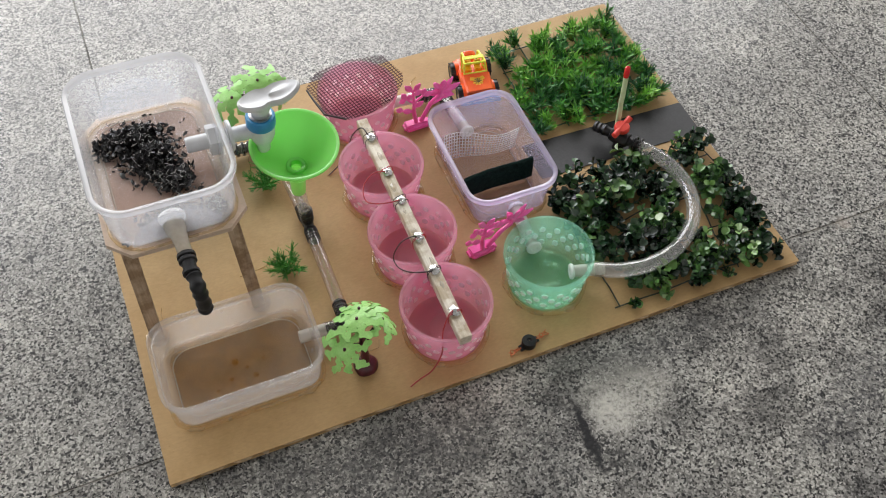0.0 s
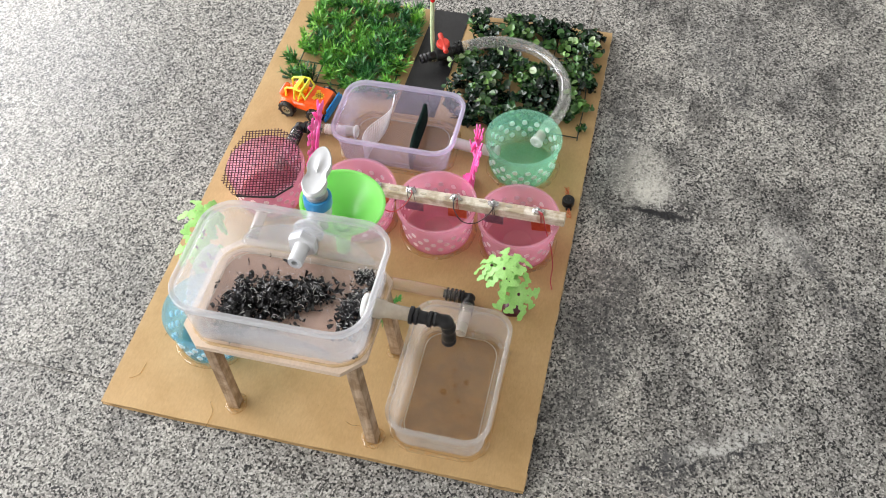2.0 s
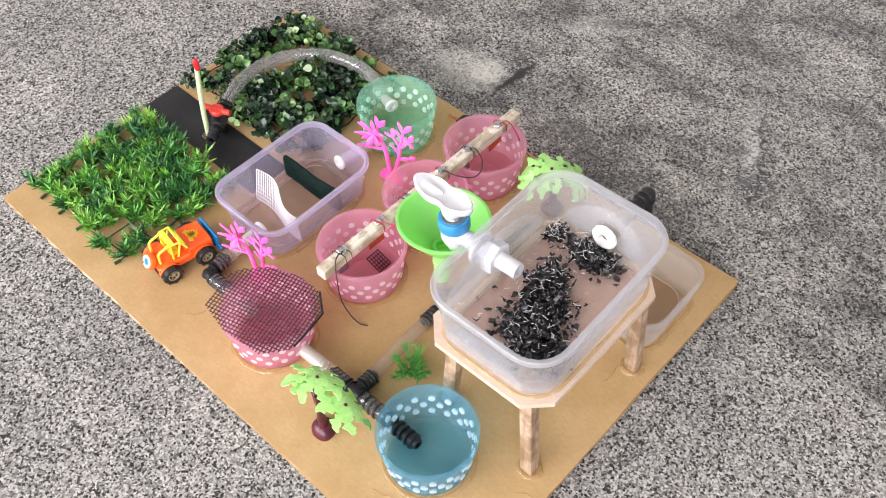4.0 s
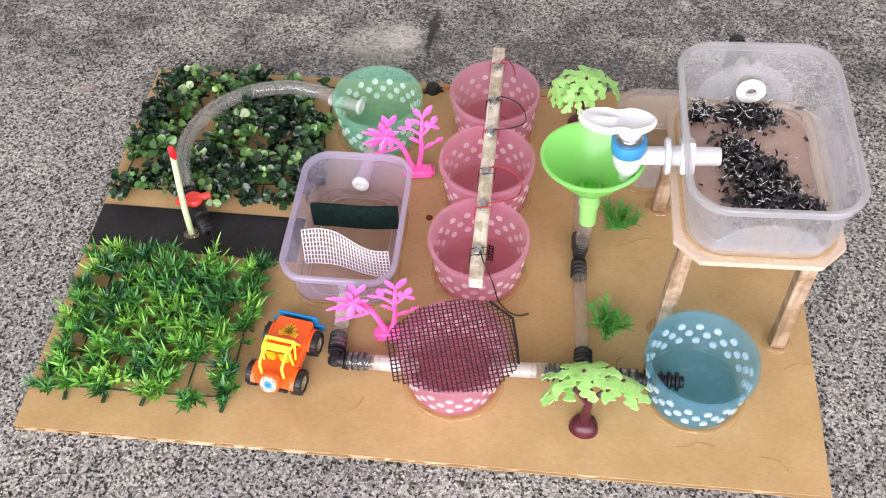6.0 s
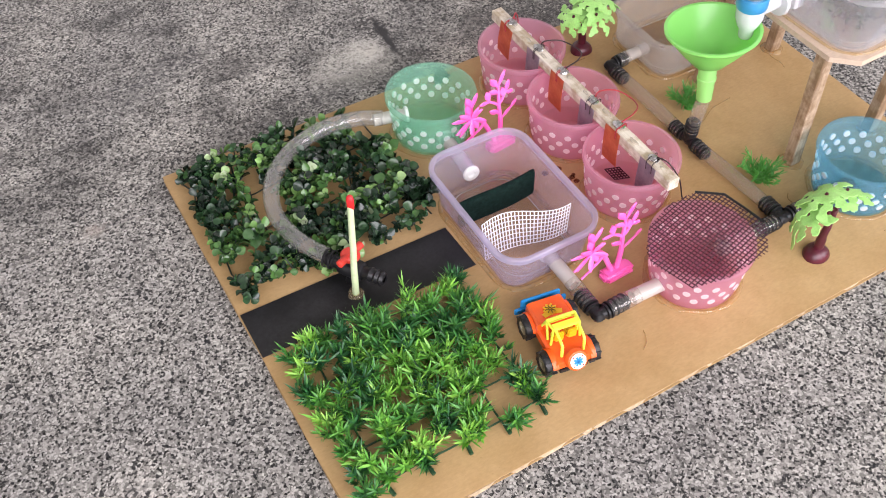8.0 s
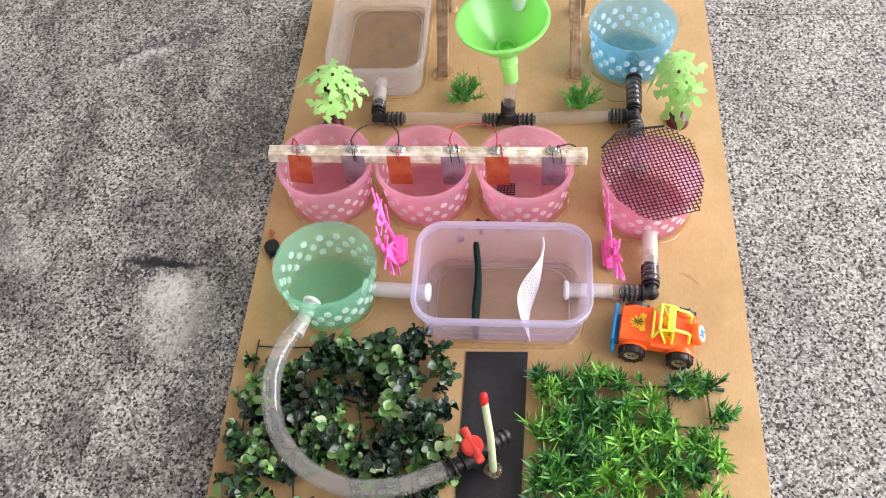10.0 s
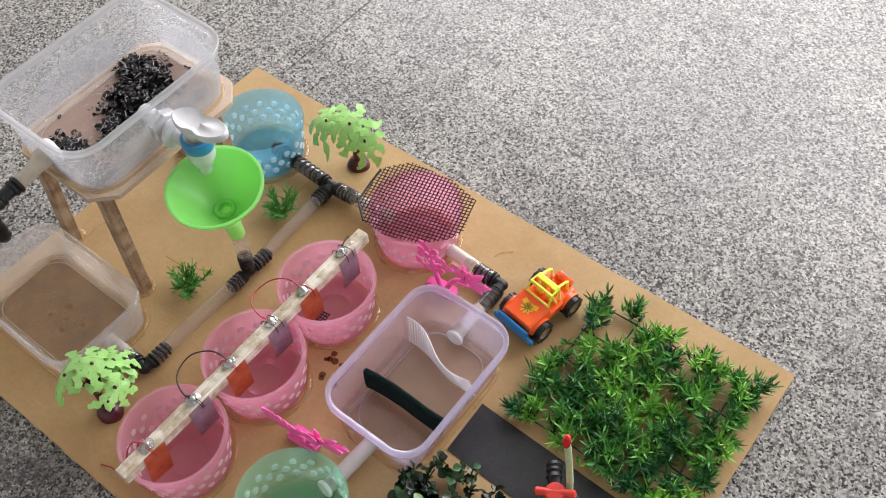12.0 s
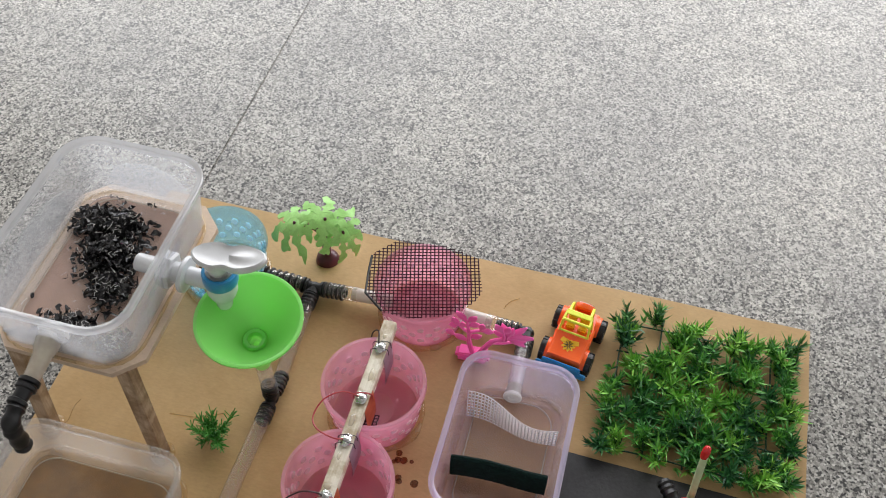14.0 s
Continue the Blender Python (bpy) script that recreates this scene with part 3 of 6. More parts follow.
def bowl(at, plastic, label, seed, turn=0.0):
    t = thing("bowl", at, label, "bowl", "dotted plastic bowls", turn=turn)
    prof = [(0.0005, 0.0012), (BOWL_B - 0.004, 0.0012), (BOWL_B - 0.001, 0.0004), (BOWL_B, 0.003)]
    prof += [(bowl_radius(z), z) for z in (0.012, 0.022, 0.032, 0.041, 0.0455)]
    prof += [(BOWL_R - 0.0008, 0.0462), (BOWL_R, 0.0472), (BOWL_R, 0.0505), (BOWL_R - 0.0006, BOWL_H), (BOWL_R - 0.0034, BOWL_H), (BOWL_R - 0.0040, 0.0508)]
    prof += [(bowl_radius(z) - BOWL_T, z) for z in (0.041, 0.032, 0.022, 0.012)]
    prof += [(BOWL_B - BOWL_T, 0.0036), (BOWL_B - 0.004, 0.0026), (0.018, 0.0026), (0.0175, 0.0030), (0.0165, 0.0030), (0.016, 0.0026), (0.0005, 0.0026)]
    part("shell", lathe(prof, 64), plastic, t)
    # three staggered rows of printed dots, showing on both faces of the wall
    lo, hi = 0.00025, -BOWL_T - 0.0002
    verts, faces = [], []
    for row, z in enumerate((0.014, 0.0235, 0.033)):
        for i in range(17):
            a = 2 * math.pi * (i + 0.5 * (row % 2) + 0.13) / 17
            r0, k = bowl_radius(z), len(verts)
            for d in (lo, hi):
                for j in range(12):
                    b = 2 * math.pi * j / 12
                    zz, aa = z + 0.0035 * math.sin(b), a + 0.0035 * math.cos(b) / r0
                    rr = bowl_radius(zz) + d
                    verts.append((rr * math.cos(aa), rr * math.sin(aa), zz))
            faces.append(tuple(k + j for j in range(12)))
            faces.append(tuple(k + 23 - j for j in range(12)))
            for j in range(12):
                faces.append((k + j, k + 12 + j, k + 12 + (j + 1) % 12, k + (j + 1) % 12))
    tagged(data_part("printed_dots", verts, faces, DOT, t, "rows of white printed dots"), kind="stuff")
    n = 60
    path = [Vector(((BOWL_B + 0.0028 + 0.0016 * noise.noise(Vector((i * 0.12, seed, 2)))) * math.cos(2 * math.pi * i / n), (BOWL_B + 0.0028 + 0.0016 * noise.noise(Vector((i * 0.12, seed, 7)))) * math.sin(2 * math.pi * i / n), 0.0002)) for i in range(n)]
    glue_bead(path, 0.0028, t, seed)
    return t


PINK_LABEL = "translucent pink plastic bowl with white dots glued on the cardboard"
bowl((0.3052, 0.0640, 0), PINK, PINK_LABEL, 1, 10)
bowl((0.3062, 0.1611, 0), PINK, PINK_LABEL, 2, 47)
bowl((0.3064, 0.2585, 0), PINK, PINK_LABEL, 3, 75)
bowl((0.3190, 0.3768, 0), PINK, "translucent pink plastic bowl with white dots under a net", 4, 25)
bowl((0.4272, 0.0808, 0), GREEN, "translucent sea-green plastic bowl with white dots fed by a hose", 5, 5)
bowl((0.1100, 0.3704, 0), BLUE, "translucent blue plastic bowl with white dots beside the stand", 6, 30)


# ---- lidless tubs ----
def tub(name, x0, x1, y0, y1, z0, h, taper, corner, wallmat, rimmat, label, seed, ovals=False, slope=0.0, yaw=0.0, floormat=TUB_FLOOR):
    cx, cy, hx, hy = (x0 + x1) / 2, (y0 + y1) / 2, (x1 - x0) / 2, (y1 - y0) / 2
    t = thing(name, (cx, cy, z0), label, "food tub")
    t.rotation_euler = (0, radians(slope), radians(yaw))
    lip, th = 0.003, 0.0013
    def ring(inset, z, rr=None):
        return rounded_rect(hx - inset, hy - inset, max(0.004, corner - inset * (rr or 1)), z, 7)
    def inset_at(z):
        return lip + taper * (1 - z / h)
    zs = [0.004, 0.010, 0.3 * h, 0.6 * h, h - 0.014]
    rings = [ring(inset_at(0) + 0.006, 0.0008), ring(inset_at(0) + 0.002, 0.0003), ring(inset_at(0), 0.003)]
    rings += [ring(inset_at(z), z) for z in zs]
    rings += [ring(inset_at(h - 0.012) - 0.0012, h - 0.012), ring(inset_at(h - 0.010) - 0.0012, h - 0.010), ring(inset_at(h - 0.0095), h - 0.0095), ring(lip, h - 0.006)]
    rings += [ring(lip + th, h - 0.006)] + [ring(inset_at(z) + th, z) for z in reversed(zs)]
    rings += [ring(inset_at(0) + th + 0.001, 0.004), ring(inset_at(0) + 0.006, 0.0026)]
    part("shell", rings_to_bm(rings, True), wallmat, t)
    part("floor_plate", rings_to_bm([ring(inset_at(0) + 0.0062, 0.0009), ring(inset_at(0) + 0.0062, 0.0025)], False, True), floormat, t, "clear flat bottom")
    rim = [ring(lip - 0.0003, h - 0.0062), ring(0.0, h - 0.0056), ring(-0.0002, h - 0.001), ring(0.0008, h), ring(0.0026, h), ring(lip + th + 0.0005, h - 0.0012), ring(lip + th + 0.0003, h - 0.0062)]
    part("rim", rings_to_bm(rim, True), rimmat, t, "thicker folded rim")
    base = rounded_rect(hx - inset_at(0) + 0.0035, hy - inset_at(0) + 0.0035, corner, 0.0002, 14)
    glue_bead(base, 0.0017 if ovals else 0.0026, t, seed)
    inner = rounded_rect(hx - inset_at(0) - 0.0075, hy - inset_at(0) - 0.0075, corner * 0.8, 0.0029, 12)
    part("moulded_ridge", sweep(inner + [inner[0]], 0.0007, 6), CLEAR_GLUE, t, "pale ridge round the floor")
    if ovals:
        # half ovals pressed into the walls
        for ax, sgn in ((0, 1), (0, -1), (1, 1), (1, -1)):
            half = (hy if ax == 0 else hx) - corner * 0.75
            out = [Vector((half * math.cos(a), 0.62 * h * math.sin(a))) for a in (math.pi * i / 24 for i in range(25))]
            bm = bmesh.new()
            for d in (0.0003, 0.0006):
                row = []
                for q in out:
                    off = (hx if ax == 0 else hy) - inset_at(q.y + 0.004) + d
                    row.append(bm.verts.new((sgn * off, q.x, q.y + 0.004) if ax == 0 else (q.x, sgn * off, q.y + 0.004)))
                bm.faces.new(row)
            part("moulded_oval", bm, OVAL, t)
    return t


STAND_SLOPE = 1.4
tub("storage_tub", 0.0142, 0.1460, 0.1545, 0.3415, 0.1452, 0.0630, 0.007, 0.032, FROST, FROST_RIM, "clear frosted plastic tub of charred leaves on a small stand", 11, True, STAND_SLOPE, 0.6)
tub("collecting_tub", 0.0173, 0.1777, 0.0423, 0.1507, 0.0, 0.0472, 0.004, 0.026, CLOUDY, CLOUDY, "empty clouded plastic tub glued on the cardboard", 12, floormat=SILT_FLOOR)
tub("filter_tub", 0.3775, 0.4862, 0.1615, 0.3193, 0.0, 0.0523, 0.008, 0.026, LILAC, LILAC_RIM, "pale lilac clear plastic tub with two filter strips", 13)


# ---- the stand under the upper tub ----
def stand():
    t = thing("stand", (0.0810, 0.2495, 0), "small cardboard-topped stand on four wooden stick legs", "stand")
    out = [(p.x, p.y) for p in rounded_rect(0.0660, 0.0905, 0.020, 0, 1)]
    lean = Matrix.Translation((0, 0, 0.1450)) @ Matrix.Rotation(radians(STAND_SLOPE), 4, "Y")
    part("top", moved(prism(out, 0.0055, -0.0055), lean), CARD_TOP, t, "pale cardboard top with clipped corners", smooth=False)
    # foot of each leg, and how far its head leans from there
    for x, y, lx, ly in ((-0.0555, -0.0865, 0.0065, 0.0100), (-0.0485, 0.0675, 0.0058, 0.0060), (0.0520, -0.0840, -0.0040, 0.0076), (0.0550, 0.0625, -0.0050, -0.0080)):
        h = 0.1393 - x * math.tan(radians(STAND_SLOPE))
        bm = block(0.0132, 0.0118, h, (x, y, h / 2), 0.0008, seg=1)
        for v in bm.verts:
            v.co.x += lx * v.co.z / h
            v.co.y += ly * v.co.z / h
        part("leg", bm, STICK, t, smooth=False)
        ring = [Vector((x + 0.0100 * math.cos(a), y + 0.0092 * math.sin(a), 0.0002)) for a in (2 * math.pi * i / 20 for i in range(20))]
        glue_bead(ring, 0.003, t, int(1000 * (x + 2 * y)) % 17)
    return t


stand()


# ---- pipes and fittings ----
def fitting(name, at, arms, label, category, r=0.0058):
    """A black barbed hose fitting: a short pipe with a collar and barbs on each arm (direction, length, barbs), which bulge the tube over them."""
    t = thing(name, at, label, category)
    part("hub", lathe([(0.0004, -r * 1.1), (r * 0.8, -r * 0.8), (r * 1.2, 0), (r * 0.8, r * 0.8), (0.0004, r * 1.1)], 16, False), BLACK, t)
    for d, arm_len, barbs in arms:
        rot = Vector(d).normalized().to_track_quat("Z", "Y").to_matrix().to_4x4()
        prof = [(r * 0.55, 0.0), (r, 0.0), (r, 0.007), (r * 1.34, 0.0072), (r * 1.34, 0.0092), (r, 0.0094)]
        z, step = 0.0102, (arm_len - 0.0108) / barbs
        for _ in range(barbs):
            prof += [(r * 0.92, z), (r * 1.45, z + step * 0.10), (r * 1.43, z + step * 0.42), (r * 0.92, z + step * 0.6)]
            z += step
        prof += [(r * 0.9, arm_len), (r * 0.55, arm_len)]
        part("barbed_arm", moved(lathe(prof, 20, False), rot), BLACK, t)
    return t


def pipe(name, points, r, bore, material, label, category, per=0, seg=20):
    o = Vector(points[0])
    t = thing(name, o, label, category)
    part("wall", sweep([Vector(p) - o for p in points], r, seg, bore, per), material, t)
    return t


PZ = 0.0095
TUBE_LABEL = "short clear flexible plastic tube lying on the cardboard"
fitting("elbow_fitting", (0.2105, 0.1010, PZ), [((0, 1, 0), 0.030, 4), ((-1, 0, 0.05), 0.024, 3)], "black barbed plastic elbow fitting joining two tubes", "pipe fitting", 0.0054)
fitting("tee_fitting", (0.2115, 0.2394, PZ), [((0, 1, 0), 0.029, 4), ((0, -1, 0), 0.027, 4), ((0, 0.03, 1), 0.027, 4)], "black barbed plastic tee fitting under the funnel", "pipe fitting", 0.0053)
fitting("tee_fitting", (0.2060, 0.3708, PZ), [((-1, 0.03, 0.06), 0.086, 11), ((1, 0.03, 0.05), 0.034, 5), ((0, -1, 0), 0.027, 4)], "black barbed plastic tee fitting between two bowls", "pipe fitting", 0.0058)
fitting("elbow_fitting", (0.4255, 0.3750, PZ), [((0.02, -1, 0.06), 0.029, 4), ((-1, 0, 0.06), 0.032, 4)], "black barbed plastic elbow fitting beside the toy car", "pipe fitting")
pipe("clear_tube", [(0.2105, 0.1135, PZ), (0.211, 0.17, PZ + 0.001), (0.2115, 0.2274, PZ)], 0.0072, 0.0068, TUBE, TUBE_LABEL, "tube", 5)
pipe("clear_tube", [(0.2115, 0.2514, PZ), (0.209, 0.30, PZ + 0.001), (0.2060, 0.3588, PZ)], 0.0070, 0.0066, TUBE, TUBE_LABEL, "tube", 5)
pipe("clear_tube", [(0.2115, 0.2398, 0.0215), (0.2100, 0.2415, 0.044), (0.2085, 0.2430, 0.070)], 0.0070, 0.0067, TUBE, "upright clear tube between the funnel and a tee fitting", "tube", 4)
pipe("clear_tube", [(0.1985, 0.1010, PZ + 0.001), (0.186, 0.1010, PZ + 0.002)], 0.0080, 0.0077, TUBE, TUBE_LABEL, "tube")
pipe("white_pipe", [(0.1875, 0.1010, PZ + 0.003), (0.160, 0.1010, PZ + 0.004)], 0.0066, 0.005, SOLVENT, "short milky white pipe through the tub wall", "pipe")
pipe("clear_tube", [(0.2185, 0.3711, PZ + 0.001), (0.252, 0.3722, PZ + 0.003)], 0.0079, 0.0076, TUBE, TUBE_LABEL, "tube")
pipe("clear_tube", [(0.1935, 0.3712, PZ + 0.001), (0.158, 0.3710, PZ + 0.003)], 0.0079, 0.0076, TUBE, TUBE_LABEL, "tube")
pipe("white_pipe", [(0.247, 0.3720, PZ + 0.003), (0.288, 0.3735, PZ + 0.004)], 0.0068, 0.005, SOLVENT, "short milky white pipe through the bowl wall", "pipe")
pipe("clear_tube", [(0.4130, 0.3750, PZ + 0.001), (0.383, 0.3760, PZ + 0.003)], 0.0080, 0.0077, TUBE, TUBE_LABEL, "tube")
pipe("white_pipe", [(0.389, 0.3758, PZ + 0.003), (0.350, 0.3775, PZ + 0.004)], 0.0070, 0.005, SOLVENT, "short milky white pipe through the bowl wall", "pipe")
pipe("clear_tube", [(0.4256, 0.3625, PZ + 0.001), (0.4258, 0.334, PZ + 0.003)], 0.0080, 0.0077, TUBE, TUBE_LABEL, "tube")


def wall_inlet(points, r, cap_r, label):
    """A white pipe through a tub wall that ends in a flanged cap."""
    o = Vector(points[0])
    t = thing("wall_inlet", o, label, "pipe")
    q = [Vector(p) - o for p in points]
    part("pipe", sweep(q, r, 20, r * 0.72), SOLVENT, t)
    d = (q[-1] - q[-2]).normalized()
    rot = Matrix.Translation(q[-1]) @ d.to_track_quat("Z", "Y").to_matrix().to_4x4()
    cap = lathe([(r * 0.7, 0), (cap_r * 0.9, 0), (cap_r, 0.001), (cap_r, 0.003), (cap_r * 0.88, 0.004), (r * 0.6, 0.0042), (r * 0.45, 0.0025), (0.0003, 0.0022)], 24, False)
    part("flange", moved(cap, rot), WHITE, t, "white screw flange")
    return t


wall_inlet([(0.4258, 0.339, 0.0128), (0.4262, 0.326, 0.014), (0.4270, 0.300, 0.015)], 0.0068, 0.0088, "white pipe inlet with flange through the lilac tub wall")
wall_inlet([(0.430, 0.1230, 0.015), (0.4315, 0.150, 0.015), (0.4335, 0.1700, 0.016)], 0.0072, 0.0088, "white pipe from the green bowl into the lilac tub")
wall_inlet([(0.430, 0.1240, 0.015), (0.429, 0.1155, 0.016)], 0.0066, 0.0085, "white pipe flange inside the green bowl")
wall_inlet([(0.484, 0.0585, 0.022), (0.466, 0.063, 0.022), (0.452, 0.067, 0.022)], 0.0066, 0.0085, "white pipe stub through the green bowl wall")


HOSE_LINE = smooth_path([(0.474, 0.0605, 0.0225), (0.500, 0.0485, 0.0235), (0.535, 0.0445, 0.0235), (0.575, 0.0555, 0.023), (0.608, 0.083, 0.0225), (0.6245, 0.122, 0.022), (0.6225, 0.160, 0.0215), (0.612, 0.186, 0.0205), (0.6045, 0.199, 0.020)], 6)


def garden_hose():
    o = HOSE_LINE[0]
    t = thing("clear_hose", o, "thick curved clear plastic hose from bowl to valve", "hose")
    part("wall", sweep([p - o for p in HOSE_LINE], 0.0082, 32, 0.0076), HOSE, t)
    return t


garden_hose()


def valve():
    t = thing("valve", (0.5910, 0.2212, 0.0), "black inline hose valve with a red turning handle", "valve")
    d = Vector((0.031, -0.045, 0)).normalized()
    rot = d.to_track_quat("Z", "Y").to_matrix().to_4x4()
    prof = [(0.003, -0.034), (0.0055, -0.034), (0.0068, -0.031), (0.0056, -0.029), (0.0070, -0.026), (0.0056, -0.024), (0.0072, -0.020), (0.0058, -0.018), (0.0058, -0.012), (0.0085, -0.011), (0.0095, -0.004), (0.0095, 0.004), (0.0085, 0.011), (0.0058, 0.012), (0.0058, 0.017), (0.0070, 0.018), (0.0058, 0.021), (0.0068, 0.022), (0.0055, 0.027), (0.003, 0.027)]
    part("body", moved(lathe(prof, 24, False), Matrix.Translation((0, 0, 0.0185)) @ rot), BLACK, t)
    part("neck", lathe([(0.0075, 0.0), (0.0062, 0.006), (0.0062, 0.0345), (0.0003, 0.0345)], 20, False), BLACK, t)
    # handle: a round hub with two tapering wings, leaning a little
    bm = lathe([(0.0003, 0.0), (0.0098, 0.0), (0.0108, 0.0015), (0.0104, 0.0054), (0.0088, 0.0072), (0.0003, 0.0080)], 28, False)
    wing = sweep([(-0.0205, 0, 0.0050), (-0.0190, 0, 0.0048), (-0.013, 0, 0.0044), (-0.006, 0, 0.0045), (0.006, 0, 0.0045), (0.013, 0, 0.0044), (0.0190, 0, 0.0048), (0.0205, 0, 0.0050)], [0.0014, 0.0042, 0.0044, 0.0036, 0.0036, 0.0044, 0.0042, 0.0014], 14)
    part("handle", moved(merge(bm, wing), Matrix.Translation((0, 0, 0.0325)) @ Matrix.Rotation(radians(-152), 4, "Z") @ Matrix.Rotation(radians(8), 4, "Y") @ Matrix.Scale(0.85, 4)), REDKNOB, t, "red winged handle")
    # hose clamp rings
    for s in (0.0305, 0.0365):
        part("clamp_ring", moved(lathe([(0.0083, 0), (0.0094, 0.0003), (0.0094, 0.0021), (0.0083, 0.0024)], 24), Matrix.Translation((0, 0, 0.0195)) @ rot @ Matrix.Translation((0, 0, s - 0.012))), BLACK, t)
    return t


valve()


def match_pole():
    t = thing("red_tipped_pole", (0.5962, 0.2372, 0.0008), "thin pale green pole with a glossy red tip", "pole")
    pts = [(0, 0, 0), (-0.0015, -0.0005, 0.035), (-0.0035, -0.0012, 0.060), (-0.0042, -0.002, 0.072), (-0.0072, -0.0045, 0.110)]
    part("stick", sweep(pts, [0.0033, 0.0031, 0.0030, 0.0030, 0.0028], 14), PALESTICK, t)
    part("tip", moved(lathe([(0.0029, -0.006), (0.0033, -0.003), (0.0034, 0.004), (0.0028, 0.0080), (0.0013, 0.0096), (0.0003, 0.0098)], 16, False), Matrix.Translation((-0.0076, -0.0048, 0.1118))), REDTIP, t, "glossy red dipped tip")
    ring = [Vector((0.0055 * math.cos(a), 0.005 * math.sin(a), 0.0002)) for a in (2 * math.pi * i / 18 for i in range(18))]
    glue_bead(ring, 0.0026, t, 21)
    return t


match_pole()


# ---- funnel ----
def funnel():
    t = thing("funnel", (0.2085, 0.2430, 0.0655), "bright lime green plastic funnel standing in a clear tube", "funnel")
    prof = [(0.0085, 0.030), (0.0165, 0.0340), (0.030, 0.050), (0.0405, 0.0645), (0.0445, 0.0705), (0.0462, 0.0712), (0.0464, 0.0738), (0.0448, 0.0742), (0.0432, 0.0735), (0.0390, 0.0650), (0.0285, 0.0505), (0.0150, 0.0362), (0.0118, 0.0340), (0.0108, 0.0325), (0.0075, 0.0318), (0.0058, 0.029)]
    prof = [(r * 0.965 if z > 0.04 else r, 0.0405 + (z - 0.03) * 0.932) for r, z in prof]
    part("cone", lathe(prof, 64), FUNNEL, t)
    stem = [(0.0030, 0.0), (0.0076, 0.0), (0.0084, 0.017), (0.0094, 0.0175), (0.0094, 0.0195), (0.0088, 0.020), (0.0088, 0.031), (0.0064, 0.0312), (0.0060, 0.027), (0.0034, 0.0262)]
    part("stem", lathe([(r, z * 1.33) for r, z in stem], 28), FUNNEL_STEM, t, "paler stepped stem")
    part("outlet_ring", lathe([(0.0055, 0.0418), (0.0098, 0.0418), (0.0106, 0.0445), (0.0092, 0.0462), (0.0066, 0.0456), (0.0055, 0.0435)], 24), FUNNEL, t)
    # it leans a little in its tube
    t.rotation_euler = (radians(5.2), radians(1.8), 0)
    return t


funnel()


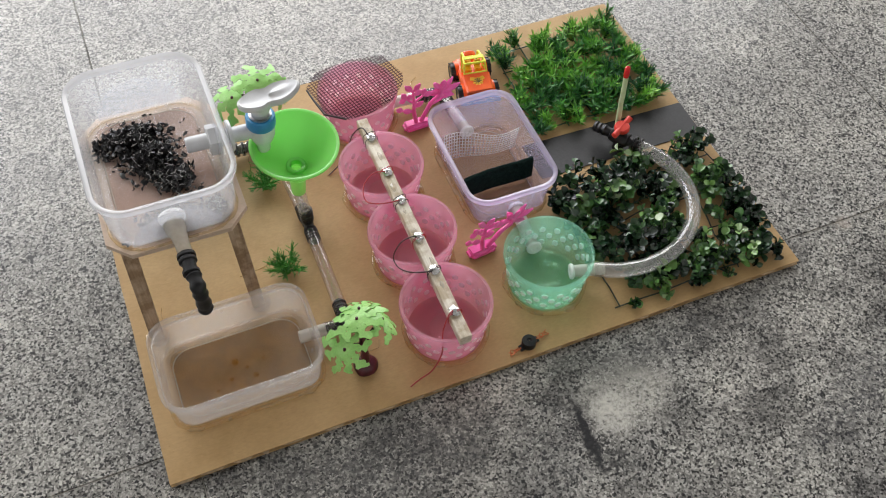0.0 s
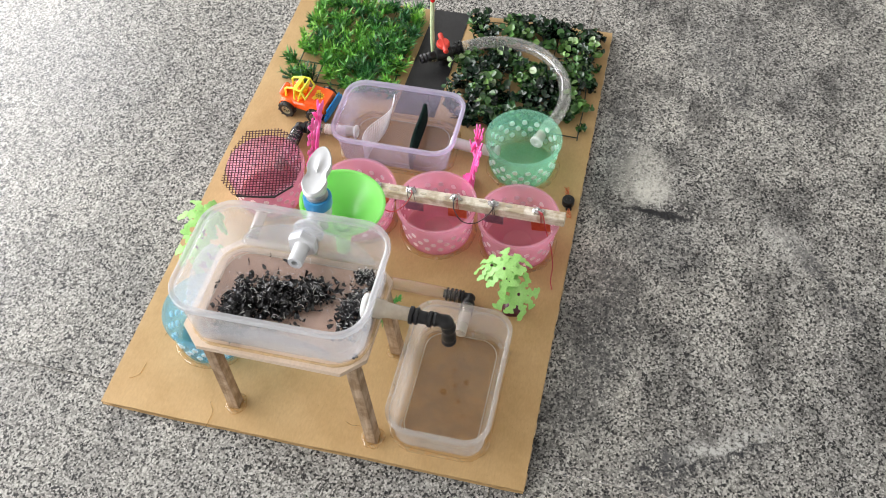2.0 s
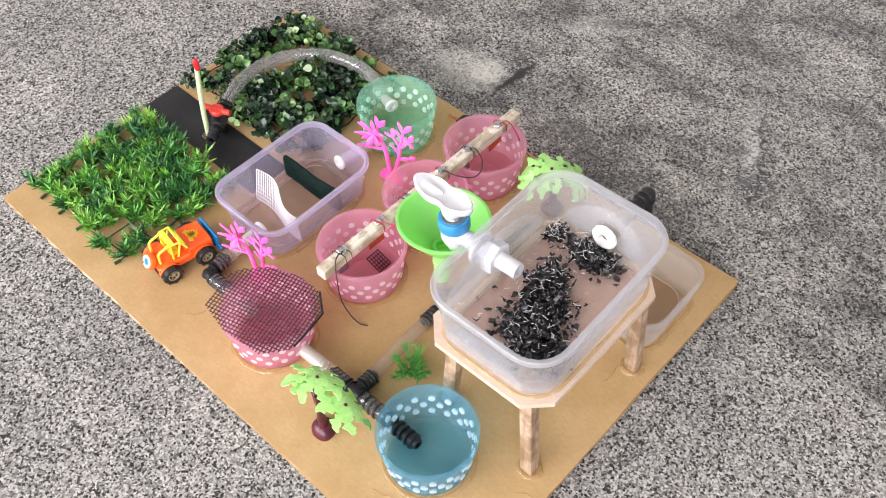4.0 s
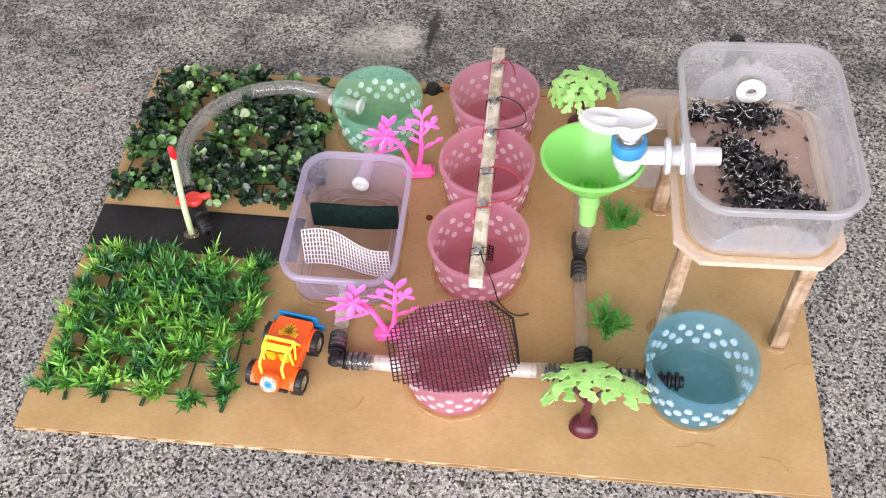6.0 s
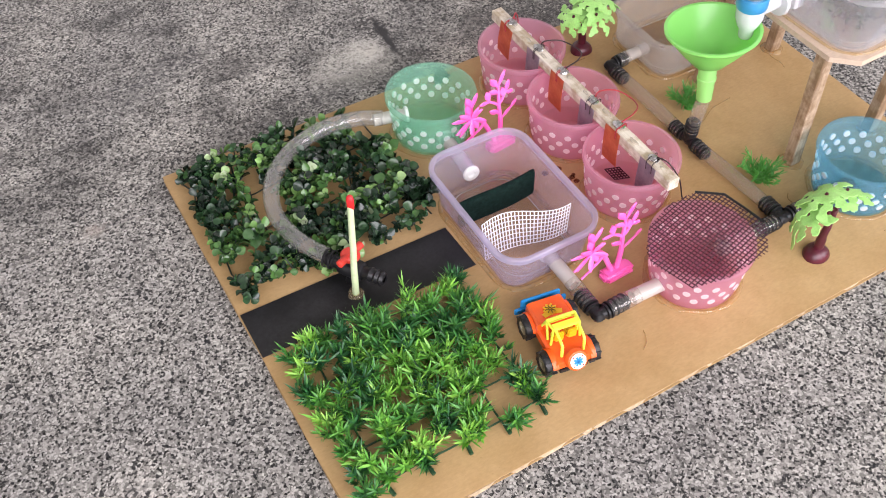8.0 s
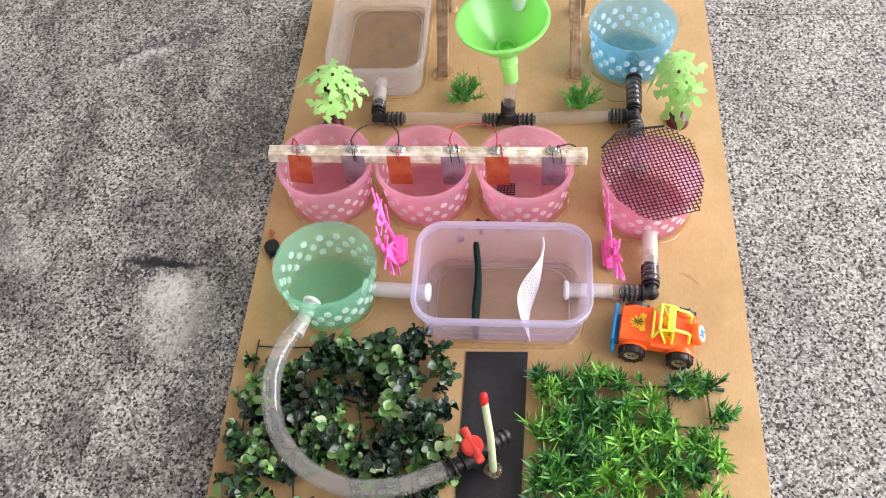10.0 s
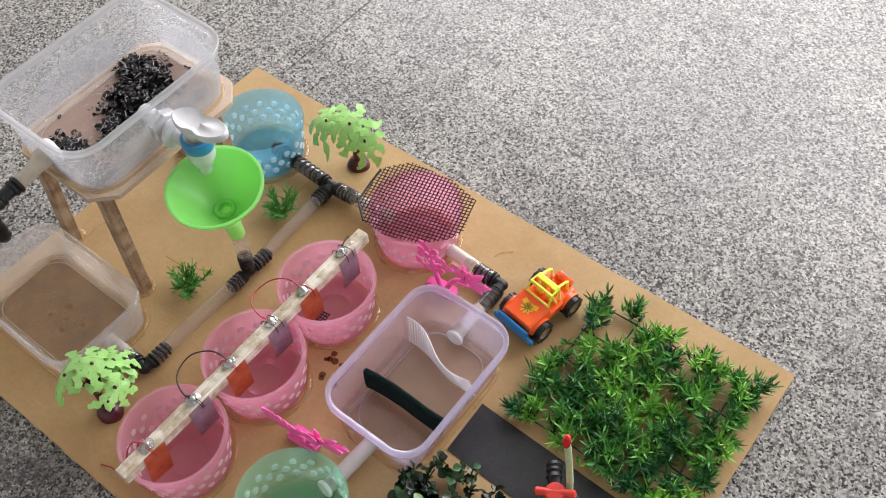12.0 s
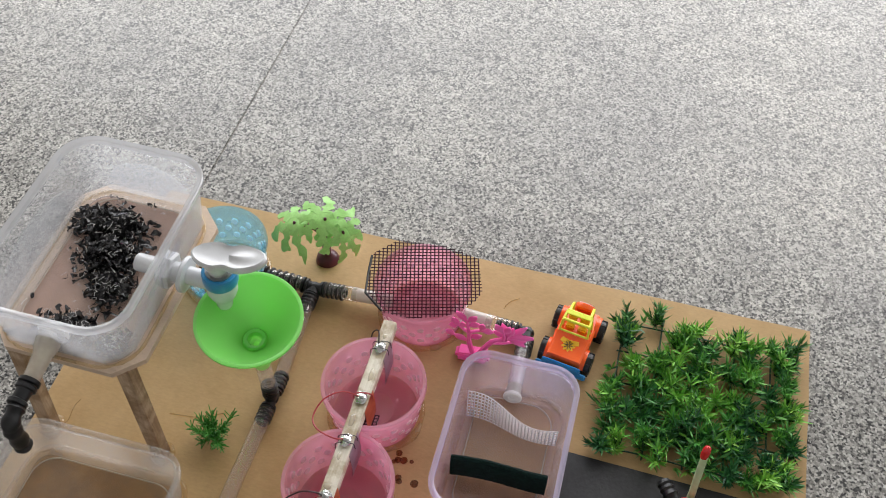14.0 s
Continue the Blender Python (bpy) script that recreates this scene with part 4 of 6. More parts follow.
# ---- tap ----
def tap():
    t = thing("tap", (0.184, 0.2475, 0.0), "grey-white plastic water tap with a blue collar", "tap")
    # upright body, narrowing to the spout
    part("body", lathe([(0.0040, 0.1345), (0.0062, 0.1345), (0.0068, 0.1365), (0.0070, 0.1430), (0.0105, 0.1500), (0.0128, 0.1570), (0.0132, 0.1680), (0.0128, 0.1705), (0.0040, 0.1705)], 32), TAPGREY, t)
    part("collar", lathe([(0.0110, 0.1690), (0.0140, 0.1690), (0.0145, 0.1702), (0.0145, 0.1800), (0.0138, 0.1815), (0.0110, 0.1815)], 36), TAPBLUE, t, "blue plastic collar")
    part("stem", lathe([(0.0003, 0.1815), (0.0112, 0.1815), (0.0112, 0.1830), (0.0088, 0.1835), (0.0088, 0.1905), (0.0003, 0.1905)], 28, False), CHROME, t, "bright metal stem")
    # arm through the tub wall
    arm = moved(lathe([(0.0035, -0.074), (0.0072, -0.074), (0.0078, -0.072), (0.0078, -0.054), (0.0085, -0.053), (0.0085, -0.035), (0.0078, -0.034), (0.0078, -0.005), (0.0035, -0.005)], 28), Matrix.Translation((0, 0.0005, 0.1625)) @ Matrix.Rotation(radians(90), 4, "Y"))
    part("arm", arm, TAPGREY, t)
    part("washer", moved(lathe([(0.0078, -0.0335), (0.0150, -0.0335), (0.0158, -0.032), (0.0150, -0.0295), (0.0078, -0.029)], 32), Matrix.Translation((0, 0.0005, 0.1625)) @ Matrix.Rotation(radians(90), 4, "Y")), TAPGREY, t, "round flange against the tub wall")
    nut = lathe([(0.0078, -0.053), (0.0145, -0.053), (0.0155, -0.0515), (0.0155, -0.0430), (0.0145, -0.0415), (0.0078, -0.0415)], 6)
    part("nut", moved(nut, Matrix.Translation((0, 0.0005, 0.1625)) @ Matrix.Rotation(radians(90), 4, "Y")), TAPGREY, t, "six-sided lock nut inside the tub", smooth=False)
    # paddle handle with a thumb hollow, tilted up at its tip
    outline = []
    n = 40
    for i in range(n):
        a = 2 * math.pi * i / n
        u = math.cos(a)
        x = 0.012 + 0.0335 * u
        half = 0.0140 if u < -0.2 else 0.0132
        y = half * math.sin(a) * (1 - 0.24 * math.exp(-((u + 0.05) / 0.22) ** 2))
        outline.append((x, y))
    rings = []
    for s, z in ((0.55, -0.0045), (0.93, -0.0045), (1.0, -0.002), (1.0, 0.002), (0.94, 0.0035), (0.80, 0.0022), (0.4, 0.0012), (0.02, 0.001)):
        rings.append([Vector((0.012 + (x - 0.012) * s, y * s, z + 0.0035 * max(0.0, (x - 0.006) / 0.04) ** 2)) for x, y in outline])
    bm = rings_to_bm(rings, False, True)
    hub = lathe([(0.0003, -0.012), (0.0105, -0.012), (0.0118, -0.004), (0.0118, 0.0)], 28, False)
    part("handle", moved(merge(bm, hub), Matrix.Translation((-0.0005, 0, 0.2005)) @ Matrix.Rotation(radians(4), 4, "Z") @ Matrix.Rotation(radians(-5), 4, "Y") @ Matrix.Diagonal((0.93, 1, 1, 1))), TAPGREY, t, "pale paddle handle with a thumb hollow")
    # the tap stands a little askew in the sloping tub wall
    t.matrix_world = Matrix.Translation((0.1845, 0.2502, 0.1662)) @ Matrix.Rotation(radians(3.6), 4, "Y") @ Matrix.Translation((0, 0, -0.165))
    return t


tap()


# ---- drain spout of the upper tub ----
def drain_spout():
    t = thing("drain_spout", (0.080, 0.160, 0.165), "pale pipe with a black elbow hanging from the tub", "spout")
    part("sleeve", sweep([(-0.001, 0.004, 0.002), (-0.0005, -0.004, 0.001), (0.0002, -0.010, 0.000), (0.0008, -0.022, -0.0015), (0.0015, -0.036, -0.003)], [0.0100, 0.0094, 0.0076, 0.0068, 0.0068], 20, 0.005), DIRTY_PIPE, t, "glue-smeared translucent pipe sleeve")
    part("flange", moved(lathe([(0.005, 0), (0.0115, 0), (0.0125, 0.001), (0.0125, 0.0035), (0.011, 0.005), (0.005, 0.005)], 24), Matrix.Translation((-0.001, 0.0080, 0.002)) @ Matrix.Rotation(radians(-90), 4, "X")), WHITE, t, "white flange inside the tub")
    prof = [(0.0056, 0.0), (0.0085, 0.001), (0.0085, 0.004), (0.0068, 0.005), (0.0082, 0.0065), (0.0082, 0.009), (0.0064, 0.010), (0.0060, 0.018), (0.0078, 0.019), (0.0078, 0.022), (0.0062, 0.023), (0.003, 0.023)]
    part("coupling", moved(lathe(prof, 24, False), Matrix.Translation((0.0012, -0.030, -0.0025)) @ Matrix.Rotation(radians(93), 4, "X")), BLACK, t, "black ribbed coupling")
    part("elbow", sweep([(0.002, -0.050, -0.004), (0.0028, -0.060, -0.005), (0.003, -0.0655, -0.008), (0.003, -0.067, -0.015), (0.003, -0.067, -0.034), (0.003, -0.067, -0.042)], [0.0060, 0.0060, 0.0074, 0.0060, 0.0060, 0.0066, 0.0071, 0.0073, 0.0071, 0.0067, 0.0062, 0.0062, 0.0073, 0.0062, 0.0062, 0.0073, 0.0060, 0.0060, 0.0072, 0.0062, 0.0058], 18, 0.0045, 4), BLACK, t, "black down-turned elbow")
    return t


drain_spout()


# ---- net over the fourth bowl ----
def net_screen():
    t = thing("net_screen", (0.3210, 0.3810, BOWL_H + 0.0012), "dark purple plastic net cut to an uneven octagon on the bowl", "net")
    rim = [(0.056, -0.002), (0.043, 0.036), (0.008, 0.043), (-0.039, 0.038), (-0.058, 0.015), (-0.051, -0.033), (-0.029, -0.050), (-0.002, -0.050), (0.031, -0.038), (0.051, -0.017)]
    # each cut edge as the angle of its normal and its distance
    cuts = []
    for (xa, ya), (xb, yb) in zip(rim, rim[1:] + rim[:1]):
        a = math.atan2(xa - xb, yb - ya)
        cuts.append((math.degrees(a) - 15, xa * math.cos(a) + ya * math.sin(a)))
    def span(fixed, along_x):
        lo, hi = -1.0, 1.0
        for deg, d in cuts:
            nx, ny = math.cos(radians(deg)), math.sin(radians(deg))
            a, rest = (nx, d - ny * fixed) if along_x else (ny, d - nx * fixed)
            if abs(a) < 1e-6:
                if rest < 0:
                    return None
            elif a > 0:
                hi = min(hi, rest / a)
            else:
                lo = max(lo, rest / a)
        return (lo, hi) if hi - lo > 0.004 else None
    verts, faces = [], []
    def strand(a, b, r, z):
        d = Vector((b[0] - a[0], b[1] - a[1], 0)).normalized()
        s = Vector((-d.y, d.x, 0)) * r
        n = 10
        for i in range(n + 1):
            f = i / n
            x, y = a[0] + (b[0] - a[0]) * f, a[1] + (b[1] - a[1]) * f
            zz = z + 0.0004 * noise.noise(Vector((x * 30, y * 30, 3))) + 0.0006 * (x * x + y * y) / 0.0025
            c = Vector((x, y, zz))
            for q in (c - s, c + Vector((0, 0, r)), c + s, c - Vector((0, 0, r))):
                verts.append(q)
            if i:
                k = len(verts) - 8
                for j in range(4):
                    faces.append((k + j, k + (j + 1) % 4, k + 4 + (j + 1) % 4, k + 4 + j))
    p = 0.0039
    for i in range(-16, 17):
        sp = span(i * p, False)
        if sp:
            strand((i * p, sp[0]), (i * p, sp[1]), 0.00060, 0.0)
        sp = span(i * p, True)
        if sp:
            strand((sp[0], i * p), (sp[1], i * p), 0.00060, 0.0005)
    o = data_part("netting", verts, faces, MESH, t)
    tagged(o, kind="stuff")
    # bound cut edge
    part("bound_edge", moved(sweep([(-0.0585, 0.0110, 0.002), (-0.0555, -0.010, 0.002), (-0.0510, -0.0335, 0.002), (-0.0300, -0.0495, 0.002)], 0.0012, 8), Matrix.Rotation(radians(-15), 4, "Z")), BLACK, t, "black bound edge")
    t.rotation_euler = (0, 0, radians(15))
    return t


net_screen()


# ---- bar with electrodes over three bowls ----
BAR_Z = BOWL_H + 0.0068


def electrode_bar():
    t = thing("wooden_bar", (0.3045, 0.164, BAR_Z), "pale square wooden bar resting across three pink bowls", "bar")
    bm = block(0.0125, 0.306, 0.0125, (0, 0, 0), 0.0009, seg=1)
    part("bar", bm, BEAM, t, smooth=False)
    # dabs of clear glue along the top
    rnd = random.Random(8)
    for y in (-0.118, -0.088, -0.058, -0.030, -0.016, 0.012, 0.028, 0.046, 0.070, 0.093, 0.120, 0.135):
        n = 16
        cx, cy, ax, ay = rnd.uniform(-0.0022, 0.0022), y, rnd.uniform(0.0018, 0.0040), rnd.uniform(0.0028, 0.0075)
        rings = []
        rad = [1 + 0.4 * noise.noise(Vector((math.cos(2 * math.pi * i / n) * 1.5, math.sin(2 * math.pi * i / n) * 1.5, y * 90))) for i in range(n)]
        for s_, z in ((1.0, 0.0061), (0.85, 0.0068), (0.5, 0.0073), (0.05, 0.0074)):
            rings.append([Vector((max(-0.0058, min(0.0058, cx + ax * rad[i] * s_ * math.cos(2 * math.pi * i / n))), cy + ay * rad[i] * s_ * math.sin(2 * math.pi * i / n), z)) for i in range(n)])
        part("glue_dab", rings_to_bm(rings, False, True), CLEAR_GLUE, t)
    return t


electrode_bar()


def electrode(y, sheet, label, lean, seed):
    """A sheet strip bent over the bar, hanging into the bowl, with a foil-wrapped screw on top."""
    t = thing("electrode", (0.304, y, BAR_Z), label, "electrode", "electrodes on the bar")
    w, x = 0.0112, 0.0071
    pts = [(x, 0.0050), (x + 0.0004, 0.001), (x + 0.0006, -0.004), (x + 0.0012, -0.020), (x + 0.0004, -0.036)]
    rings = []
    for px, pz in pts:
        k = w if pz < 0.006 else w * 0.86
        rings.append([Vector((px, -k, pz)), Vector((px, k, pz)), Vector((px - 0.0004, k, pz - 0.0005)), Vector((px - 0.0004, -k, pz - 0.0005))])
    bm = rings_to_bm(rings, False, True)
    bmesh.ops.rotate(bm, cent=(x, 0, 0), matrix=Matrix.Rotation(radians(lean), 3, "X"), verts=bm.verts)
    part("plate", bm, sheet, t, smooth=False)
    rnd = random.Random(seed)
    bm = bmesh.new()
    bmesh.ops.create_icosphere(bm, subdivisions=2, radius=1)
    for v in bm.verts:
        v.co *= 1 + 0.35 * noise.noise(v.co * 2.2 + Vector((seed, 0, 0)))
    bmesh.ops.scale(bm, vec=(0.0052, 0.0066, 0.0022), verts=bm.verts)
    bmesh.ops.translate(bm, vec=(0.0005, 0, 0.0078), verts=bm.verts)
    part("foil", bm, FOIL, t, "crumpled foil cap", smooth=False)
    turns = []
    for k in range(2):
        y0, z0 = rnd.uniform(-0.006, 0.006), 0.0066
        turns.append(sweep([(-0.0071, y0, -0.003), (-0.0069, y0 + 0.001, z0 + 0.0006), (0.0, y0 + 0.003, z0 + 0.0026), (0.0074, y0 + 0.004, z0 + 0.0012), (0.0084, y0 + 0.005, -0.002)], 0.00042, 6, 0, 4))
    part("wire_wrap", merge(*turns), WIRE_R if seed < 40 else WIRE_B, t, "thin wire wrapped over the bar")
    part("screw", moved(lathe([(0.0003, 0.0), (0.0022, 0.0), (0.0024, 0.0008), (0.0012, 0.0016), (0.0003, 0.0017)], 12, False), Matrix.Translation((0.0005, 0, 0.0095))), CHROME, t)
    return t


for k, y in enumerate((0.042, 0.138, 0.232)):
    electrode(y, COPPER, "reddish copper strip electrode bent over the wooden bar", (-7, 0, 2)[k], 31 + k)
for k, y in enumerate((0.094, 0.190, 0.286)):
    electrode(y, ZINC, "grey zinc strip electrode bent over the wooden bar", (0, 1, 0)[k], 41 + k)


def wire(points, material, label, r=0.0007):
    o = Vector(points[0])
    t = thing("wire", o, label, "wire")
    part("insulation", sweep([Vector(p) - o for p in points], r, 8, 0, 6), material, t)
    return t


TOPZ = BAR_Z + 0.0095
wire([(0.303, 0.094, TOPZ), (0.296, 0.092, TOPZ + 0.002), (0.281, 0.098, TOPZ + 0.001), (0.272, 0.110, TOPZ - 0.002), (0.272, 0.124, TOPZ - 0.001), (0.284, 0.135, TOPZ + 0.002), (0.296, 0.138, TOPZ + 0.002), (0.303, 0.138, TOPZ)], WIRE_B, "black insulated wire looping between two electrodes")
wire([(0.303, 0.190, TOPZ), (0.295, 0.187, TOPZ + 0.003), (0.279, 0.192, TOPZ + 0.001), (0.270, 0.204, TOPZ - 0.003), (0.274, 0.221, TOPZ), (0.288, 0.231, TOPZ + 0.003), (0.303, 0.232, TOPZ)], WIRE_R, "thin red wire looping between two electrodes")
wire([(0.303, 0.042, TOPZ), (0.296, 0.036, TOPZ + 0.003), (0.288, 0.030, 0.055), (0.284, 0.022, 0.030), (0.272, 0.017, 0.012), (0.258, 0.0165, 0.003), (0.247, 0.013, 0.0012)], WIRE_R, "dark red wire running from an electrode down to the cardboard")
wire([(0.303, 0.286, TOPZ), (0.299, 0.300, TOPZ + 0.001), (0.290, 0.309, 0.052), (0.284, 0.312, 0.028), (0.274, 0.311, 0.010), (0.264, 0.309, 0.0025), (0.256, 0.305, 0.0012)], WIRE_B, "black insulated wire running from an electrode to the cardboard")


# ---- filter strips in the lilac tub ----
def net_scrap():
    t = thing("net_scrap", (0.3035, 0.2400, 0.0032), "small scrap of black net lying in the pink bowl", "net")
    v, f = [], []
    for i in range(6):
        for a, b in (((i * 0.0038, 0), (i * 0.0038, 0.017)), ((0, i * 0.0034), (0.019, i * 0.0034))):
            p = [Vector((q[0] - 0.0095, q[1] - 0.0085, 0.0008 + 0.35 * q[0])) for q in (a, b)]
            rod(v, f, p[0], p[1], 0.0006)
    tagged(data_part("netting", v, f, MESH, t), kind="stuff")
    return t


def filter_strips():
    t = thing("white_net_strip", (0.4318, 0.2675, 0.003), "white perforated net strip standing across the lilac tub", "filter net")
    verts, faces = [], []
    nx, nz = 27, 8
    def surf(u, v):
        x = -0.0425 + 0.085 * u
        y = 0.006 - 0.011 * u + 0.006 * math.sin(u * 6.0 + 0.5) * (0.5 + 0.5 * v) - 0.009 * (v - 0.3) * u
        z = 0.041 * v
        return Vector((x, y, z))
    def strand(p, q, r=0.0006):
        d = (q - p).normalized()
        a = d.cross(Vector((0, 1, 0))).normalized() * r
        b = d.cross(a).normalized() * r
        k = len(verts)
        for c in (p, q):
            verts.extend([c + a, c + b, c - a, c - b])
        for j in range(4):
            faces.append((k + j, k + (j + 1) % 4, k + 4 + (j + 1) % 4, k + 4 + j))
    for i in range(nx + 1):
        for j in range(nz + 1):
            if i < nx:
                strand(surf(i / nx, j / nz), surf((i + 1) / nx, j / nz), 0.00050)
            if j < nz:
                strand(surf(i / nx, j / nz), surf(i / nx, (j + 1) / nz), 0.00060)
    tagged(data_part("netting", verts, faces, NETW, t), kind="stuff")
    t2 = thing("scourer_strip", (0.4318, 0.2170, 0.003), "dark green fibrous scourer strip standing across the lilac tub", "filter pad")
    n = 40
    rings = []
    for i in range(n + 1):
        u = i / n
        ring = []
        for j in range(12):
            a = 2 * math.pi * j / 12
            yy = 0.0030 * (abs(math.cos(a)) ** 0.5) * (1 if math.cos(a) > 0 else -1)
            zz = 0.0165 + 0.0165 * (abs(math.sin(a)) ** 0.5) * (1 if math.sin(a) > 0 else -1)
            p = Vector((-0.0425 + 0.085 * u, yy + 0.004 * (u - 0.5) + 0.0015 * math.sin(u * 5), zz))
            p += Vector((0, 1, 1)) * 0.0007 * noise.noise(Vector((u * 40, j * 0.9, 4)))
            ring.append(p)
        rings.append(ring)
    part("pad", rings_to_bm(rings, False, True), FOAM, t2)


filter_strips()


# ---- charred leaves, fibres and painted glints in the upper tub ----
def charred_leaves():
    rnd = random.Random(17)
    base = 0.1452 + 0.0029
    t = thing("charred_leaves", (0.0795, 0.244, base), "heap of black charred leaf flakes with pale fibres and painted glints", "leaf litter", kind="stuff")
    t.rotation_euler = (0, radians(STAND_SLOPE), 0)
    verts, faces = [], []
    fv, ff = [], []
    heaps = [(-0.014, 0.046, 0.026, 0.017, 520, 0.020), (-0.004, 0.016, 0.021, 0.022, 520, 0.019), (0.012, -0.015, 0.016, 0.018, 260, 0.013), (0.0, -0.060, 0.022, 0.011, 320, 0.013), (0.041, -0.060, 0.009, 0.010, 90, 0.009), (-0.036, 0.050, 0.014, 0.012, 140, 0.010), (0.0, -0.01, 0.042, 0.065, 60, 0.003)]
    for hx, hy, sx, sy, count, high in heaps:
        for _ in range(count):
            x, y = hx + rnd.gauss(0, sx * 0.55), hy + rnd.gauss(0, sy * 0.55)
            x, y = max(-0.052, min(0.048, x)), max(-0.074, min(0.080, y))
            fall = math.exp(-((x - hx) / sx) ** 2 - ((y - hy) / sy) ** 2)
            z = rnd.random() * high * fall + 0.0008
            ln, wd = rnd.uniform(0.003, 0.0105), rnd.uniform(0.0014, 0.0050)
            e = Euler((rnd.gauss(0, 0.7), rnd.gauss(0, 0.6), rnd.uniform(0, 6.28))).to_matrix()
            k, c = len(verts), Vector((x, y, z))
            curl = rnd.uniform(-1.3, 1.3) * ln
            for u, w in ((-0.5, 0.5), (-0.15, 1.0), (0.2, 0.85), (0.5, 0.6)):
                for sgn in (-1, 1):
                    q = c + e @ Vector((u * ln + rnd.uniform(-0.0009, 0.0009), sgn * w * wd * 0.5 + rnd.uniform(-0.0013, 0.0013), curl * u * u * 2 + rnd.uniform(-0.0018, 0.0018)))
                    verts.append((q.x, q.y, max(0.0003, q.z)))
            for j in range(3):
                faces.append((k + 2 * j, k + 2 * j + 1, k + 2 * j + 3, k + 2 * j + 2))
    # short pale strands; many only imitate wet highlights on the flakes
    for _ in range(270):
        hx, hy, sx, sy, count, high = heaps[rnd.randrange(5)]
        c = Vector((hx + rnd.gauss(0, sx * 0.7), hy + rnd.gauss(0, sy * 0.7), high * rnd.uniform(0.35, 1.0) + 0.0025))
        c.x, c.y = max(-0.047, min(0.047, c.x)), max(-0.07, min(0.076, c.y))
        d = Vector((rnd.gauss(0, 1), rnd.gauss(0, 1), rnd.gauss(0, 0.25))).normalized() * rnd.uniform(0.0006, 0.0036)
        bend = Vector((rnd.gauss(0, 1), rnd.gauss(0, 1), rnd.gauss(0, 0.4))) * 0.0012
        r = 0.00020
        pts = [c - d, c + bend, c + d]
        for i in range(2):
            k = len(fv)
            s = (pts[i + 1] - pts[i]).cross(Vector((0, 0, 1))).normalized() * r
            for q in (pts[i], pts[i + 1]):
                for o in (s, -s, Vector((0, 0, r * 1.6))):
                    w = q + o
                    fv.append((w.x, w.y, max(0.0004, w.z)))
            ff += [(k, k + 1, k + 4, k + 3), (k + 1, k + 2, k + 5, k + 4), (k + 2, k, k + 3, k + 5)]
    tagged(data_part("flakes", verts, faces, CHAR, t), kind="stuff")
    tagged(data_part("fibres", fv, ff, GLINT_FIBRE, t, "pale hair-thin fibres, also standing in for wet glints"), kind="stuff")
    return t


charred_leaves()


# ---- artificial grass mat ----
def leaf_blade(verts, faces, root, direction, length, width, up, droop):
    """A narrow pointed leaf, folded along its midrib."""
    d = direction.normalized()
    s = d.cross(up).normalized()
    k = len(verts)
    prof = ((0.0, 0.18), (0.3, 0.85), (0.6, 0.8), (1.0, 0.0))
    for u, w in prof:
        c = root + d * length * u - up * droop * u * u * length
        if w:
            verts.extend([c - s * width * w, c - up * width * 0.25, c + s * width * w])
        else:
            verts.append(c)
    for i in range(2):
        a = k + 3 * i
        faces.extend([(a, a + 1, a + 4, a + 3), (a + 1, a + 2, a + 5, a + 4)])
    a = k + 6
    faces.extend([(a, a + 1, a + 3), (a + 1, a + 2, a + 3)])


def rod(verts, faces, a, b, r):
    d = (b - a).normalized()
    s = d.cross(Vector((0, 0, 1)) if abs(d.z) < 0.9 else Vector((1, 0, 0))).normalized()
    q = d.cross(s)
    k = len(verts)
    for c in (a, b):
        for j in range(5):
            t = 2 * math.pi * j / 5
            verts.append(c + r * (math.cos(t) * s + math.sin(t) * q))
    for j in range(5):
        faces.append((k + j, k + (j + 1) % 5, k + 5 + (j + 1) % 5, k + 5 + j))
    faces.append(tuple(k + 5 + j for j in range(5)))


def loose_rod(verts, faces, a, b, r, sag, seed):
    """A thin plastic strand from a to b that wanders a little."""
    n = 7
    pts = []
    for i in range(n + 1):
        p = a.lerp(b, i / n)
        pts.append(p + Vector((noise.noise(Vector((p.x * 40, p.y * 40, seed))), noise.noise(Vector((p.x * 40, p.y * 40, seed + 9))), 0)) * sag)
    for p, q in zip(pts, pts[1:]):
        rod(verts, faces, p, q, r)


